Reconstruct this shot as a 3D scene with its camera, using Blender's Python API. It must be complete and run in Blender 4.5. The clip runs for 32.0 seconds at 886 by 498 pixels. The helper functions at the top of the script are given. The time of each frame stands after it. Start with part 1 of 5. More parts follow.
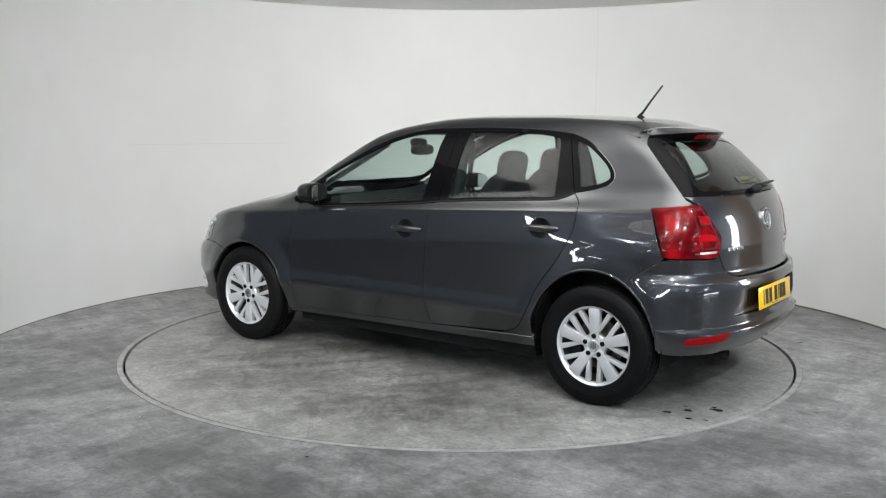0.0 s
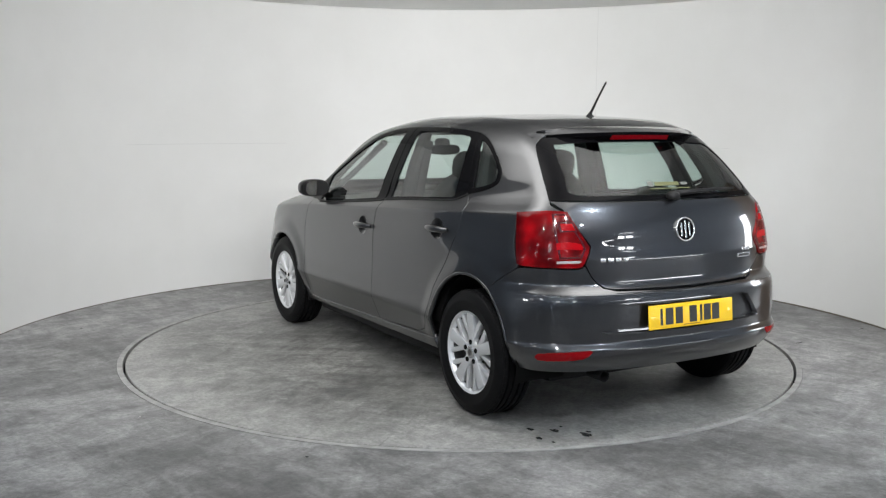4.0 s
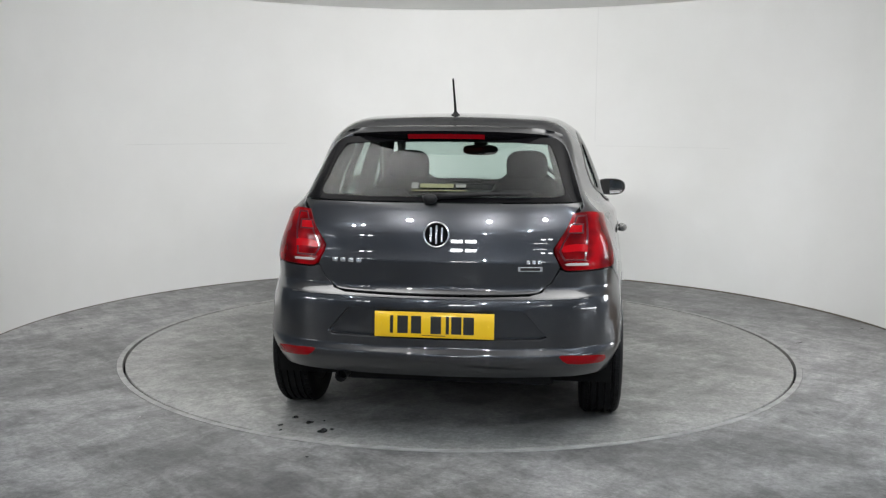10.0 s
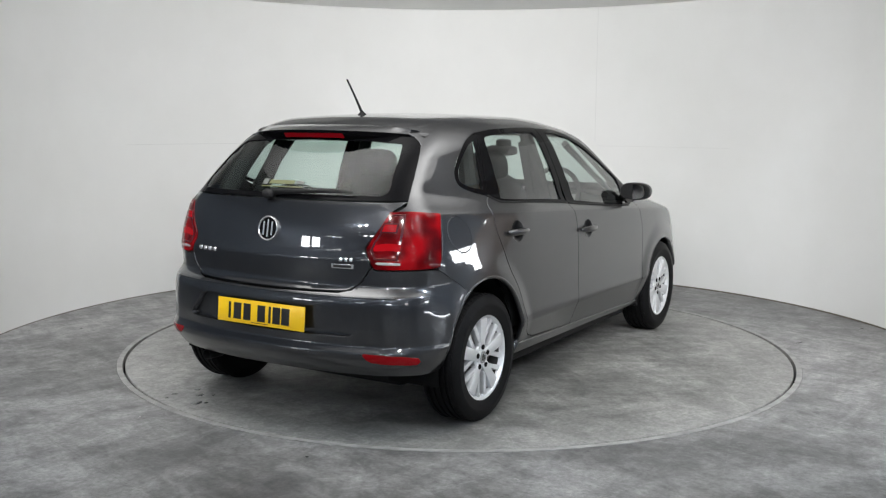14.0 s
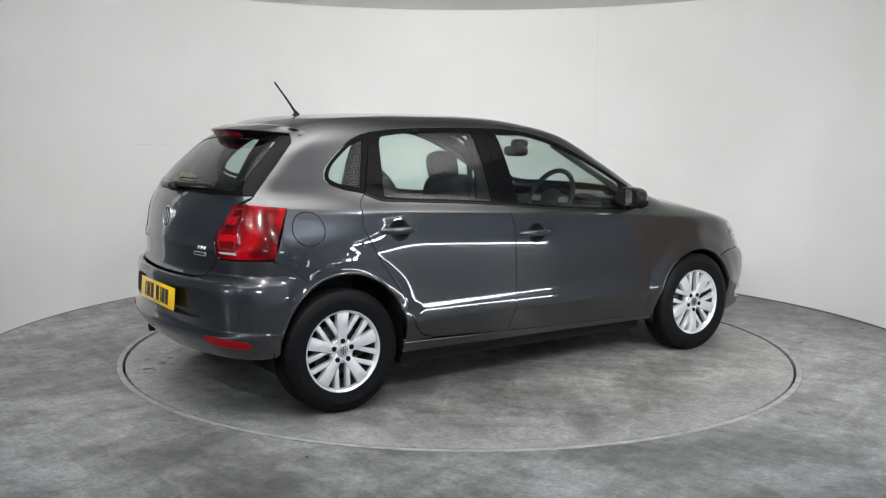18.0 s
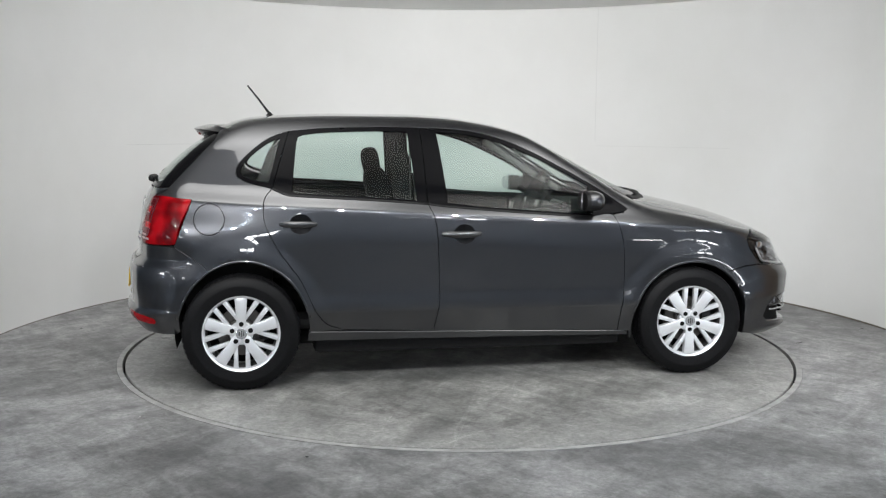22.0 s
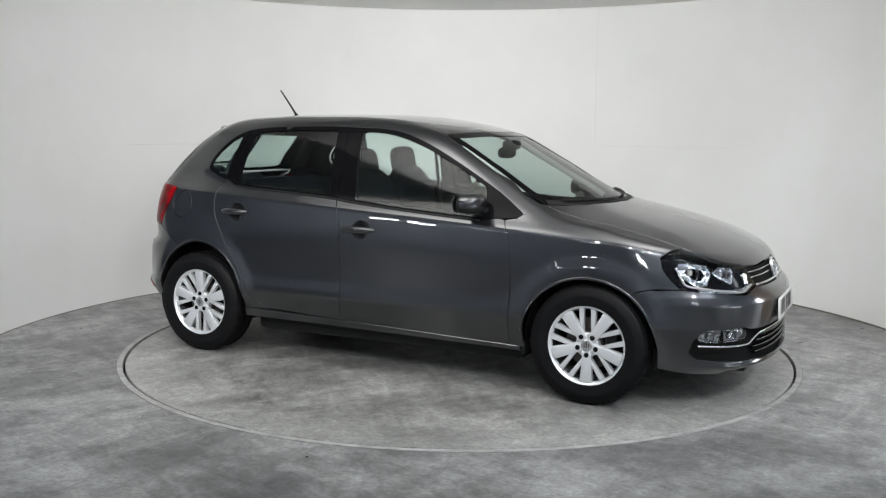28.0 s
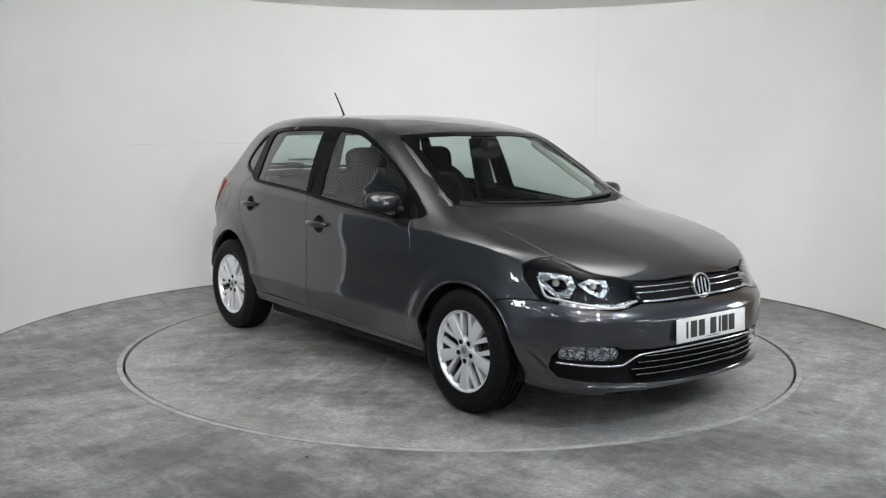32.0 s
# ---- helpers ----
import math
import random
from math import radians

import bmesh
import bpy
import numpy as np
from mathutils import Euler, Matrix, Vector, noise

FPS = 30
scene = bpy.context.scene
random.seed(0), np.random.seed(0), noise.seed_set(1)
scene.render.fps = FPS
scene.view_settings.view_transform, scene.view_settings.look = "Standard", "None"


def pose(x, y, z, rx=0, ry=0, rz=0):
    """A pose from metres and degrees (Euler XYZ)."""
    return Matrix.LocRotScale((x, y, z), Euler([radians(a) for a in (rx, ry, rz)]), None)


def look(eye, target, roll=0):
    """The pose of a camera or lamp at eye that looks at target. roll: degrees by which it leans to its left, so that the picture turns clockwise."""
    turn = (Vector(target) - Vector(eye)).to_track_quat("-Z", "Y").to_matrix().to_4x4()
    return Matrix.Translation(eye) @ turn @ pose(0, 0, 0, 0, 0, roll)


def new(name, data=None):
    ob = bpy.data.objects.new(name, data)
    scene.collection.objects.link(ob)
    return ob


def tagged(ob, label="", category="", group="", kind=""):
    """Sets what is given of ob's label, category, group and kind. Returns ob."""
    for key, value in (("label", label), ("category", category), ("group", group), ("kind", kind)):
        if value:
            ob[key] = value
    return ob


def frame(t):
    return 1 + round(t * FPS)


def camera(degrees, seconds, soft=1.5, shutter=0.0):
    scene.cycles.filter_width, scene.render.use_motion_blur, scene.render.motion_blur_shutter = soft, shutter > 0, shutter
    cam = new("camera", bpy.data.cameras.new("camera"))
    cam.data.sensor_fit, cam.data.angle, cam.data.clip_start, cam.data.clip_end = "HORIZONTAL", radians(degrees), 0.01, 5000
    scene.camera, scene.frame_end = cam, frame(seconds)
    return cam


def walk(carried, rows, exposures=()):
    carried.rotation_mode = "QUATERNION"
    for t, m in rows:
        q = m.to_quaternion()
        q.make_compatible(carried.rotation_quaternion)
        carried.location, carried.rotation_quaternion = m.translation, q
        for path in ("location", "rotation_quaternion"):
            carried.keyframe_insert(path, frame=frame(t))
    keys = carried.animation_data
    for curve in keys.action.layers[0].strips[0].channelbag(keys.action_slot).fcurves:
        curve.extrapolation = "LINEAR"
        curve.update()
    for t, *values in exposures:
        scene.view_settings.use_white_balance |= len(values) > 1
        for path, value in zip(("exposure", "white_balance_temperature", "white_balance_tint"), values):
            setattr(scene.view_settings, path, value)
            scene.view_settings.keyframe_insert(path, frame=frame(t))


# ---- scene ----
from mathutils.geometry import delaunay_2d_cdt
# the camera stands still
EYE = Vector((0.0, -6.0188, 1.3813))
VIEW = look(EYE, EYE + Vector((math.sin(radians(-0.937)) * math.cos(radians(7.327)), math.cos(radians(-0.937)) * math.cos(radians(7.327)), -math.sin(radians(7.327)))), 0.385)
cam = camera(49.417, 32.0, soft=1.25)
walk(cam, [(0.0, VIEW), (32.0, VIEW)])

# the turntable's turn, in degrees, and where the car stands on it
TURN_START, TURN_RATE = 145.145, -6.1145
CAR_X, CAR_Y = 0.0203, -0.1007
DISC_R, WALL_R, WALL_H = 2.017, 3.0, 2.43


# ---- light ----
world = bpy.data.worlds.new("world")
scene.world = world
world.use_nodes = True
world.node_tree.nodes["Background"].inputs[0].default_value = (0.5, 0.55, 0.6, 1)
world.node_tree.nodes["Background"].inputs[1].default_value = 0.02
scene.view_settings.exposure = 0.38



TRACK = [(-3.1, -3.7), (-2.0, -3.9), (-0.95, -3.6), (0.15, -3.75), (1.15, -3.6), (2.1, -3.9), (3.1, -3.7)]
TRACK_Z = 2.32
for tx, ty in TRACK:
    lamp = bpy.data.lights.new("track_lamp", "SPOT")
    lamp.energy, lamp.spot_size, lamp.spot_blend, lamp.shadow_soft_size, lamp.color = 94 + 28 * abs(tx), radians(88), 0.85, 0.04, (1.0, 0.998, 0.985)
    new("track_lamp", lamp).matrix_world = look((tx, ty, TRACK_Z), (tx * 1.1, 2.8, 1.02))

# the last lamp is added only to brighten the floor at the right
HALL_SPOTS = [(-2.0, -8.2, 0.5), (2.0, -8.2, 0.7), (0.0, -10.0, 0.6), (-4.6, -6.6, 0.6), (3.6, -4.5, 1.9)]
for hx, hy, power in HALL_SPOTS:
    lamp = bpy.data.lights.new("hall_lamp", "POINT")
    lamp.energy, lamp.shadow_soft_size, lamp.color = 110 * power, 0.05, (0.87, 0.94, 1.0)
    new("hall_lamp", lamp).location = (hx, hy, 4.08)

# ---- materials ----
def material(name, colour, rough=0.5, metal=0.0, coat=0.0, **more):
    m = bpy.data.materials.new(name)
    m.use_nodes = True
    b = m.node_tree.nodes["Principled BSDF"]
    b.inputs["Base Color"].default_value = (*colour, 1)
    b.inputs["Roughness"].default_value = rough
    b.inputs["Metallic"].default_value = metal
    b.inputs["Coat Weight"].default_value = coat
    b.inputs["Coat Roughness"].default_value = 0.015
    for key, value in more.items():
        b.inputs[key.replace("_", " ")].default_value = value
    return m


def node(m, kind, **values):
    n = m.node_tree.nodes.new(kind)
    for key, value in values.items():
        key = key.replace("_", " ")
        if key in n.inputs:
            n.inputs[key].default_value = value
    return n


def wire(m, a, out, b, inp):
    m.node_tree.links.new(a.outputs[out], b.inputs[inp])


def coords(m, kind="Object", scale=(1, 1, 1)):
    c = m.node_tree.nodes.new("ShaderNodeTexCoord")
    k = m.node_tree.nodes.new("ShaderNodeMapping")
    k.inputs["Scale"].default_value = scale
    wire(m, c, kind, k, "Vector")
    return k


def ramp(m, src, out, *stops):
    r = m.node_tree.nodes.new("ShaderNodeValToRGB")
    e = r.color_ramp.elements
    while len(e) < len(stops):
        e.new(0.5)
    for el, (at, v) in zip(e, stops):
        el.position = at
        el.color = (*((v, v, v) if isinstance(v, (int, float)) else v), 1)
    wire(m, src, out, r, "Fac")
    return r


def mixed(m, a, b, fac, mode="MIX"):
    """Mix two colour outputs; fac is a number or a (node, output)."""
    x = m.node_tree.nodes.new("ShaderNodeMix")
    x.data_type, x.blend_type = "RGBA", mode
    for src, i in ((a, 6), (b, 7)):
        if isinstance(src, tuple) and not isinstance(src[0], (int, float)):
            m.node_tree.links.new(src[0].outputs[src[1]], x.inputs[i])
        else:
            x.inputs[i].default_value = (*src, 1)
    if isinstance(fac, tuple):
        m.node_tree.links.new(fac[0].outputs[fac[1]], x.inputs[0])
    else:
        x.inputs[0].default_value = fac
    return x


def bump(m, src, out, strength, distance):
    b = node(m, "ShaderNodeBump", Strength=strength, Distance=distance)
    wire(m, src, out, b, "Height")
    wire(m, b, "Normal", m.node_tree.nodes["Principled BSDF"], "Normal")
    return b


def concrete(name, dark, light, dust, rim=0.0):
    """Worn trowelled concrete: broad clouds, soft trowel strokes, dusty pale patches, dark stains, grain, a few scratches."""
    m = material(name, light, 0.6)
    b = m.node_tree.nodes["Principled BSDF"]
    v = coords(m)
    cloud = node(m, "ShaderNodeTexNoise", Scale=0.75, Detail=7.0, Roughness=0.58, Distortion=0.5)
    wire(m, v, "Vector", cloud, "Vector")
    base = ramp(m, cloud, "Fac", (0.38, dark), (0.60, light))
    col = (base, 0)
    # trowel strokes, sweeping two ways
    for turn, scale, low, high in ((0.95, 2.2, 0.76, 1.20), (-0.85, 4.2, 0.78, 1.17)):
        v2 = coords(m, scale=(1.25, 0.45, 1.0))
        v2.vector_type = "TEXTURE"
        v2.inputs["Rotation"].default_value = (0, 0, turn)
        v2.inputs["Location"].default_value = (5.3 * turn, 2.1, 0)
        stroke = node(m, "ShaderNodeTexNoise", Scale=scale, Detail=6.0, Roughness=0.62, Distortion=0.9)
        wire(m, v2, "Vector", stroke, "Vector")
        sr = ramp(m, stroke, "Fac", (0.38, low), (0.62, high))
        col = (mixed(m, col, (sr, 0), 1.0, "MULTIPLY"), 2)
    # dust and stains
    patch = node(m, "ShaderNodeTexNoise", Scale=1.7, Detail=9.0, Roughness=0.66, Distortion=0.8)
    wire(m, v, "Vector", patch, "Vector")
    pale = ramp(m, patch, "Fac", (0.52, 0.0), (0.68, 0.6))
    col = (mixed(m, col, dust, (pale, 0)), 2)
    stain = ramp(m, patch, "Fac", (0.32, 0.62), (0.44, 1.0))
    col = (mixed(m, col, (stain, 0), 1.0, "MULTIPLY"), 2)
    if rim:
        # dust lies along the edge, where no tyre rolls
        d = node(m, "ShaderNodeVectorMath")
        d.operation = "LENGTH"
        wire(m, v, "Vector", d, 0)
        wob = node(m, "ShaderNodeMath")
        wob.operation = "MULTIPLY_ADD"
        wire(m, patch, "Fac", wob, 0)
        wob.inputs[1].default_value = 0.9
        wire(m, d, "Value", wob, 2)
        near = node(m, "ShaderNodeMapRange")
        near.inputs[1].default_value, near.inputs[2].default_value = 2.02, 2.42
        near.inputs[3].default_value, near.inputs[4].default_value = 0.0, rim
        wire(m, wob, 0, near, 0)
        col = (mixed(m, col, dust, (near, 0)), 2)
    mottle = node(m, "ShaderNodeTexNoise", Scale=13.0, Detail=9.0, Roughness=0.72, Distortion=0.5)
    wire(m, v, "Vector", mottle, "Vector")
    mr = ramp(m, mottle, "Fac", (0.36, 0.78), (0.64, 1.20))
    col = (mixed(m, col, (mr, 0), 1.0, "MULTIPLY"), 2)
    fine = node(m, "ShaderNodeTexNoise", Scale=48.0, Detail=6.0, Roughness=0.7)
    wire(m, v, "Vector", fine, "Vector")
    fr = ramp(m, fine, "Fac", (0.34, 0.78), (0.66, 1.22))
    col = (mixed(m, col, (fr, 0), 1.0, "MULTIPLY"), 2)
    for turn, level, wide in ((0.62, 1.5, 0.010), (-0.8, 0.62, 0.012), (1.25, 1.4, 0.008)):
        v3 = coords(m, scale=(2.9, 0.125, 1.0))
        v3.vector_type = "TEXTURE"
        v3.inputs["Rotation"].default_value = (0, 0, turn)
        v3.inputs["Location"].default_value = (3.1 * turn, 7.7, 0)
        scratch = node(m, "ShaderNodeTexNoise", Scale=1.6, Detail=2.0, Roughness=0.5, Distortion=0.2)
        wire(m, v3, "Vector", scratch, "Vector")
        sr = ramp(m, scratch, "Fac", (0.68, 1.0), (0.68 + wide, level), (0.69 + 2 * wide, 1.0))
        col = (mixed(m, col, (sr, 0), 0.5, "MULTIPLY"), 2)
    m.node_tree.links.new(col[0].outputs[2], b.inputs["Base Color"])
    rr = ramp(m, patch, "Fac", (0.3, 0.38), (0.7, 0.62))
    wire(m, rr, 0, b, "Roughness")
    bump(m, fine, "Fac", 0.12, 0.004)
    return m


def car_paint():
    m = material("grey_metallic_paint", (0.06, 0.06, 0.065), 0.30, 0.85, 1.0, Coat_IOR=1.75)
    b = m.node_tree.nodes["Principled BSDF"]
    v = coords(m)
    flake = node(m, "ShaderNodeTexVoronoi", Scale=900.0)
    wire(m, v, "Vector", flake, "Vector")
    r = ramp(m, flake, "Distance", (0.0, (0.052, 0.054, 0.060)), (0.6, (0.024, 0.025, 0.028)))
    wire(m, r, 0, b, "Base Color")
    return m


def clear_glass(name, tint, gloss=1.0, fall=3.7):
    m = bpy.data.materials.new(name)
    m.use_nodes = True
    t = m.node_tree
    t.nodes.clear()
    out = t.nodes.new("ShaderNodeOutputMaterial")
    mix = t.nodes.new("ShaderNodeMixShader")
    thin = t.nodes.new("ShaderNodeBsdfTransparent")
    shine = t.nodes.new("ShaderNodeBsdfGlossy")
    edge = t.nodes.new("ShaderNodeLayerWeight")
    edge.inputs["Blend"].default_value = 0.5
    power = t.nodes.new("ShaderNodeMath")
    power.operation = "POWER"
    power.inputs[1].default_value = fall
    t.links.new(edge.outputs["Facing"], power.inputs[0])
    fres = t.nodes.new("ShaderNodeMath")
    fres.operation = "MULTIPLY_ADD"
    fres.inputs[1].default_value, fres.inputs[2].default_value = 0.80, 0.022
    t.links.new(power.outputs[0], fres.inputs[0])
    thin.inputs["Color"].default_value = (*tint, 1)
    shine.inputs["Roughness"].default_value = 0.01
    shine.inputs["Color"].default_value = (gloss, gloss, gloss, 1)
    t.links.new(fres.outputs[0], mix.inputs[0])
    t.links.new(thin.outputs[0], mix.inputs[1])
    t.links.new(shine.outputs[0], mix.inputs[2])
    t.links.new(mix.outputs[0], out.inputs[0])
    return m


def grained(name, colour, rough, scale=90.0, strength=0.12, depth=0.001):
    m = material(name, colour, rough)
    v = coords(m)
    n = node(m, "ShaderNodeTexNoise", Scale=scale, Detail=3.0)
    wire(m, v, "Vector", n, "Vector")
    r = ramp(m, n, "Fac", (0.3, tuple(c * 0.8 for c in colour)), (0.7, tuple(min(1, c * 1.2) for c in colour)))
    wire(m, r, 0, m.node_tree.nodes["Principled BSDF"], "Base Color")
    bump(m, n, "Fac", strength, depth)
    return m


def wall_paint():
    m = material("white_wall_paint", (0.80, 0.80, 0.785), 0.55)
    v = coords(m)
    n = node(m, "ShaderNodeTexNoise", Scale=1.3, Detail=6.0, Roughness=0.6)
    wire(m, v, "Vector", n, "Vector")
    r = ramp(m, n, "Fac", (0.3, (0.775, 0.775, 0.76)), (0.7, (0.82, 0.82, 0.81)))
    wire(m, r, 0, m.node_tree.nodes["Principled BSDF"], "Base Color")
    n2 = node(m, "ShaderNodeTexNoise", Scale=40.0, Detail=3.0)
    wire(m, v, "Vector", n2, "Vector")
    bump(m, n2, "Fac", 0.05, 0.003)
    return m


def glow(name, colour, strength):
    m = material(name, (0.9, 0.9, 0.9), 0.4)
    b = m.node_tree.nodes["Principled BSDF"]
    b.inputs["Emission Color"].default_value = (*colour, 1)
    b.inputs["Emission Strength"].default_value = strength
    return m


def ceiling_glow():
    """Unseen ceiling panel, dim between glows: one inferred from reflections, two broad ones added."""
    m = material("ceiling_glow_panel", (0.30, 0.30, 0.30), 0.9)
    b = m.node_tree.nodes["Principled BSDF"]
    total = None
    for x, y, wide, level in ((-0.45, -0.50, 0.30, 2.2), (1.30, -0.75, 0.62, 4.0), (-1.30, -0.75, 0.62, 4.0)):
        v = coords(m)
        v.inputs["Location"].default_value = (-x, -y, 0)
        d = node(m, "ShaderNodeVectorMath")
        d.operation = "LENGTH"
        wire(m, v, "Vector", d, 0)
        sq = node(m, "ShaderNodeMath")
        sq.operation = "MULTIPLY"
        wire(m, d, "Value", sq, 0)
        wire(m, d, "Value", sq, 1)
        k = node(m, "ShaderNodeMath")
        k.operation = "MULTIPLY"
        wire(m, sq, 0, k, 0)
        k.inputs[1].default_value = -0.5 / wide ** 2
        e = node(m, "ShaderNodeMath")
        e.operation = "EXPONENT"
        wire(m, k, 0, e, 0)
        a = node(m, "ShaderNodeMath")
        a.operation = "MULTIPLY_ADD"
        wire(m, e, 0, a, 0)
        a.inputs[1].default_value = level
        if total is None:
            a.inputs[2].default_value = 0.03
        else:
            wire(m, total, 0, a, 2)
        total = a
    b.inputs["Emission Color"].default_value = (1.0, 0.995, 0.975, 1)
    wire(m, total, 0, b, "Emission Strength")
    return m


def faceted():
    """Lamp reflector stamped with small facets; mixed reflections are painted in as random greys."""
    m = material("bright_reflector", (0.66, 0.67, 0.69), 0.12, 1.0)
    v = coords(m)
    cell = node(m, "ShaderNodeTexVoronoi", Scale=85.0)
    wire(m, v, "Vector", cell, "Vector")
    r = ramp(m, cell, "Color", (0.2, (0.16, 0.16, 0.17)), (0.8, (0.66, 0.67, 0.69)))
    wire(m, r, 0, m.node_tree.nodes["Principled BSDF"], "Base Color")
    bump(m, cell, "Distance", 0.45, 0.008)
    return m


def lamp_red():
    """A clear red lens over a prismatic inner reflector."""
    m = material("red_lens", (0.2, 0.003, 0.006), 0.22, 0.0, 0.2, Specular_IOR_Level=0.08)
    b = m.node_tree.nodes["Principled BSDF"]
    v = coords(m)
    cell = node(m, "ShaderNodeTexVoronoi", Scale=90.0)
    wire(m, v, "Vector", cell, "Vector")
    cloud = node(m, "ShaderNodeTexNoise", Scale=11.0, Detail=1.0)
    wire(m, v, "Vector", cloud, "Vector")
    r = ramp(m, cloud, "Fac", (0.36, (0.05, 0.0003, 0.001)), (0.54, (0.12, 0.0006, 0.002)), (0.70, (0.24, 0.0015, 0.004)))
    wire(m, r, 0, b, "Base Color")
    bump(m, cell, "Distance", 0.10, 0.002)
    return m


CEILING_GLOW = ceiling_glow()
PAINT = car_paint()
FLOOR = concrete("floor_concrete", (0.152, 0.150, 0.149), (0.262, 0.259, 0.257), (0.395, 0.391, 0.388))
DISC = concrete("disc_concrete", (0.128, 0.127, 0.122), (0.235, 0.233, 0.223), (0.36, 0.356, 0.342), 0.55)
WALL = wall_paint()
CEIL = material("white_ceiling_paint", (0.84, 0.84, 0.83), 0.6)
STEEL = material("brushed_steel", (0.40, 0.395, 0.385), 0.45, 0.7)
RING = grained("dusty_steel_ring", (0.32, 0.316, 0.307), 0.7, 14.0, 0.1)
HALL = grained("dim_hall_wall", (0.46, 0.51, 0.58), 0.8, 3.0, 0.2, 0.01)
WOOD = grained("brown_board", (0.34, 0.25, 0.18), 0.6, 12.0)
GAP = material("dark_gap", (0.006, 0.006, 0.006), 0.9, Specular_IOR_Level=0.1)
RUBBER = grained("tyre_rubber", (0.0055, 0.0055, 0.006), 0.5, 120.0, 0.06)
RUBBER.node_tree.nodes["Principled BSDF"].inputs["Specular IOR Level"].default_value = 0.10
ALLOY = material("silver_alloy", (0.68, 0.69, 0.705), 0.34, 0.55, 0.4)
CHROME = material("chrome", (0.82, 0.83, 0.84), 0.06, 1.0)
GLOSS = material("gloss_black", (0.003, 0.003, 0.0035), 0.05, Specular_IOR_Level=0.06)
PLASTIC = grained("black_plastic", (0.009, 0.009, 0.0095), 0.5)
TRIM = grained("interior_trim", (0.012, 0.012, 0.0125), 0.65)
CLOTH = grained("seat_cloth", (0.010, 0.010, 0.011), 0.95, 60.0, 0.15)
for dull in (TRIM, CLOTH, PLASTIC):
    dull.node_tree.nodes["Principled BSDF"].inputs["Specular IOR Level"].default_value = 0.16
LINER = grained("headliner", (0.22, 0.22, 0.215), 0.9, 90.0, 0.03)
BRAKE = material("brake_metal", (0.12, 0.112, 0.105), 0.45, 0.9)
REFLECTOR = faceted()
# dark grey puts the shade inside the wheel into the barrel's colour
SHADED_BARREL = material("shaded_wheel_barrel", (0.05, 0.05, 0.05), 0.6, 0.3)
GLASS = clear_glass("tinted_glass", (0.74, 0.83, 0.80), 1.0, 2.7)
SCREEN = clear_glass("windscreen_glass", (0.74, 0.82, 0.79), 0.8, 5.0)
REAR_GLASS = clear_glass("rear_glass", (0.64, 0.75, 0.71))
LENS = clear_glass("lamp_lens", (0.94, 0.95, 0.96))
RED_LENS = lamp_red()
RED_PLAIN = material("plain_red_lens", (0.24, 0.0015, 0.004), 0.16, 0.0, 0.3, Specular_IOR_Level=0.1)
RED_BRIGHT = material("bright_red_lens", (0.30, 0.002, 0.005), 0.2, 0.0, 0.2, Specular_IOR_Level=0.1)
RED_DIM = material("unlit_brake_lens", (0.11, 0.001, 0.003), 0.25, 0.0, 0.15, Specular_IOR_Level=0.1)
RED_DARK = material("dark_red_lens", (0.06, 0.0015, 0.003), 0.08, 0.0, 1.0)
PLATE_Y = material("yellow_plate", (0.80, 0.50, 0.005), 0.3, 0.0, 0.5)
PLATE_W = material("white_plate", (0.56, 0.56, 0.545), 0.3, 0.0, 0.5)
BADGE = material("bright_badge_metal", (0.62, 0.63, 0.64), 0.18, 0.85)
BLACK = material("black_print", (0.01, 0.01, 0.01), 0.4)


# ---- shared mesh helpers ----
def data_of(name, verts, faces, mat, normals=None, smooth=True):
    me = bpy.data.meshes.new(name)
    me.from_pydata([tuple(map(float, v)) for v in verts], [], [tuple(map(int, f)) for f in faces])
    me.materials.append(mat)
    if smooth:
        me.polygons.foreach_set("use_smooth", [True] * len(me.polygons))
    if normals is not None:
        me.normals_split_custom_set_from_vertices([tuple(map(float, n)) for n in normals])
    me.update()
    return me


def put(name, me, parent=None, label="", m=None):
    ob = new(name, me)
    if parent is not None:
        ob.parent = parent
    if m is not None:
        ob.matrix_local = m
    if label:
        ob["label"] = label
    return ob


def part(name, bm, mat, parent=None, label="", m=None, smooth=True, angle=35):
    """Links a bmesh as one mesh object under a thing or a part."""
    bmesh.ops.recalc_face_normals(bm, faces=bm.faces)
    me = bpy.data.meshes.new(name)
    for f in bm.faces:
        f.smooth = smooth
    for e in bm.edges:
        if len(e.link_faces) == 2 and e.calc_face_angle(0) > radians(angle):
            e.smooth = False
    bm.to_mesh(me)
    bm.free()
    me.materials.append(mat)
    return put(name, me, parent, label, m)


def box(size, at=(0, 0, 0), bevel=0.0, turn=None, bm=None, segments=2):
    bm2 = bmesh.new()
    bmesh.ops.create_cube(bm2, size=1)
    bmesh.ops.scale(bm2, vec=size, verts=bm2.verts)
    if bevel:
        bmesh.ops.bevel(bm2, geom=bm2.edges[:], offset=bevel, segments=segments, affect="EDGES", profile=0.5)
    mat = Matrix.Translation(at) @ (turn if turn is not None else Matrix())
    bmesh.ops.transform(bm2, matrix=mat, verts=bm2.verts)
    return merge(bm, bm2)


def merge(bm, other):
    if bm is None:
        return other
    me = bpy.data.meshes.new("join")
    other.to_mesh(me)
    other.free()
    bm.from_mesh(me)
    bpy.data.meshes.remove(me)
    return bm


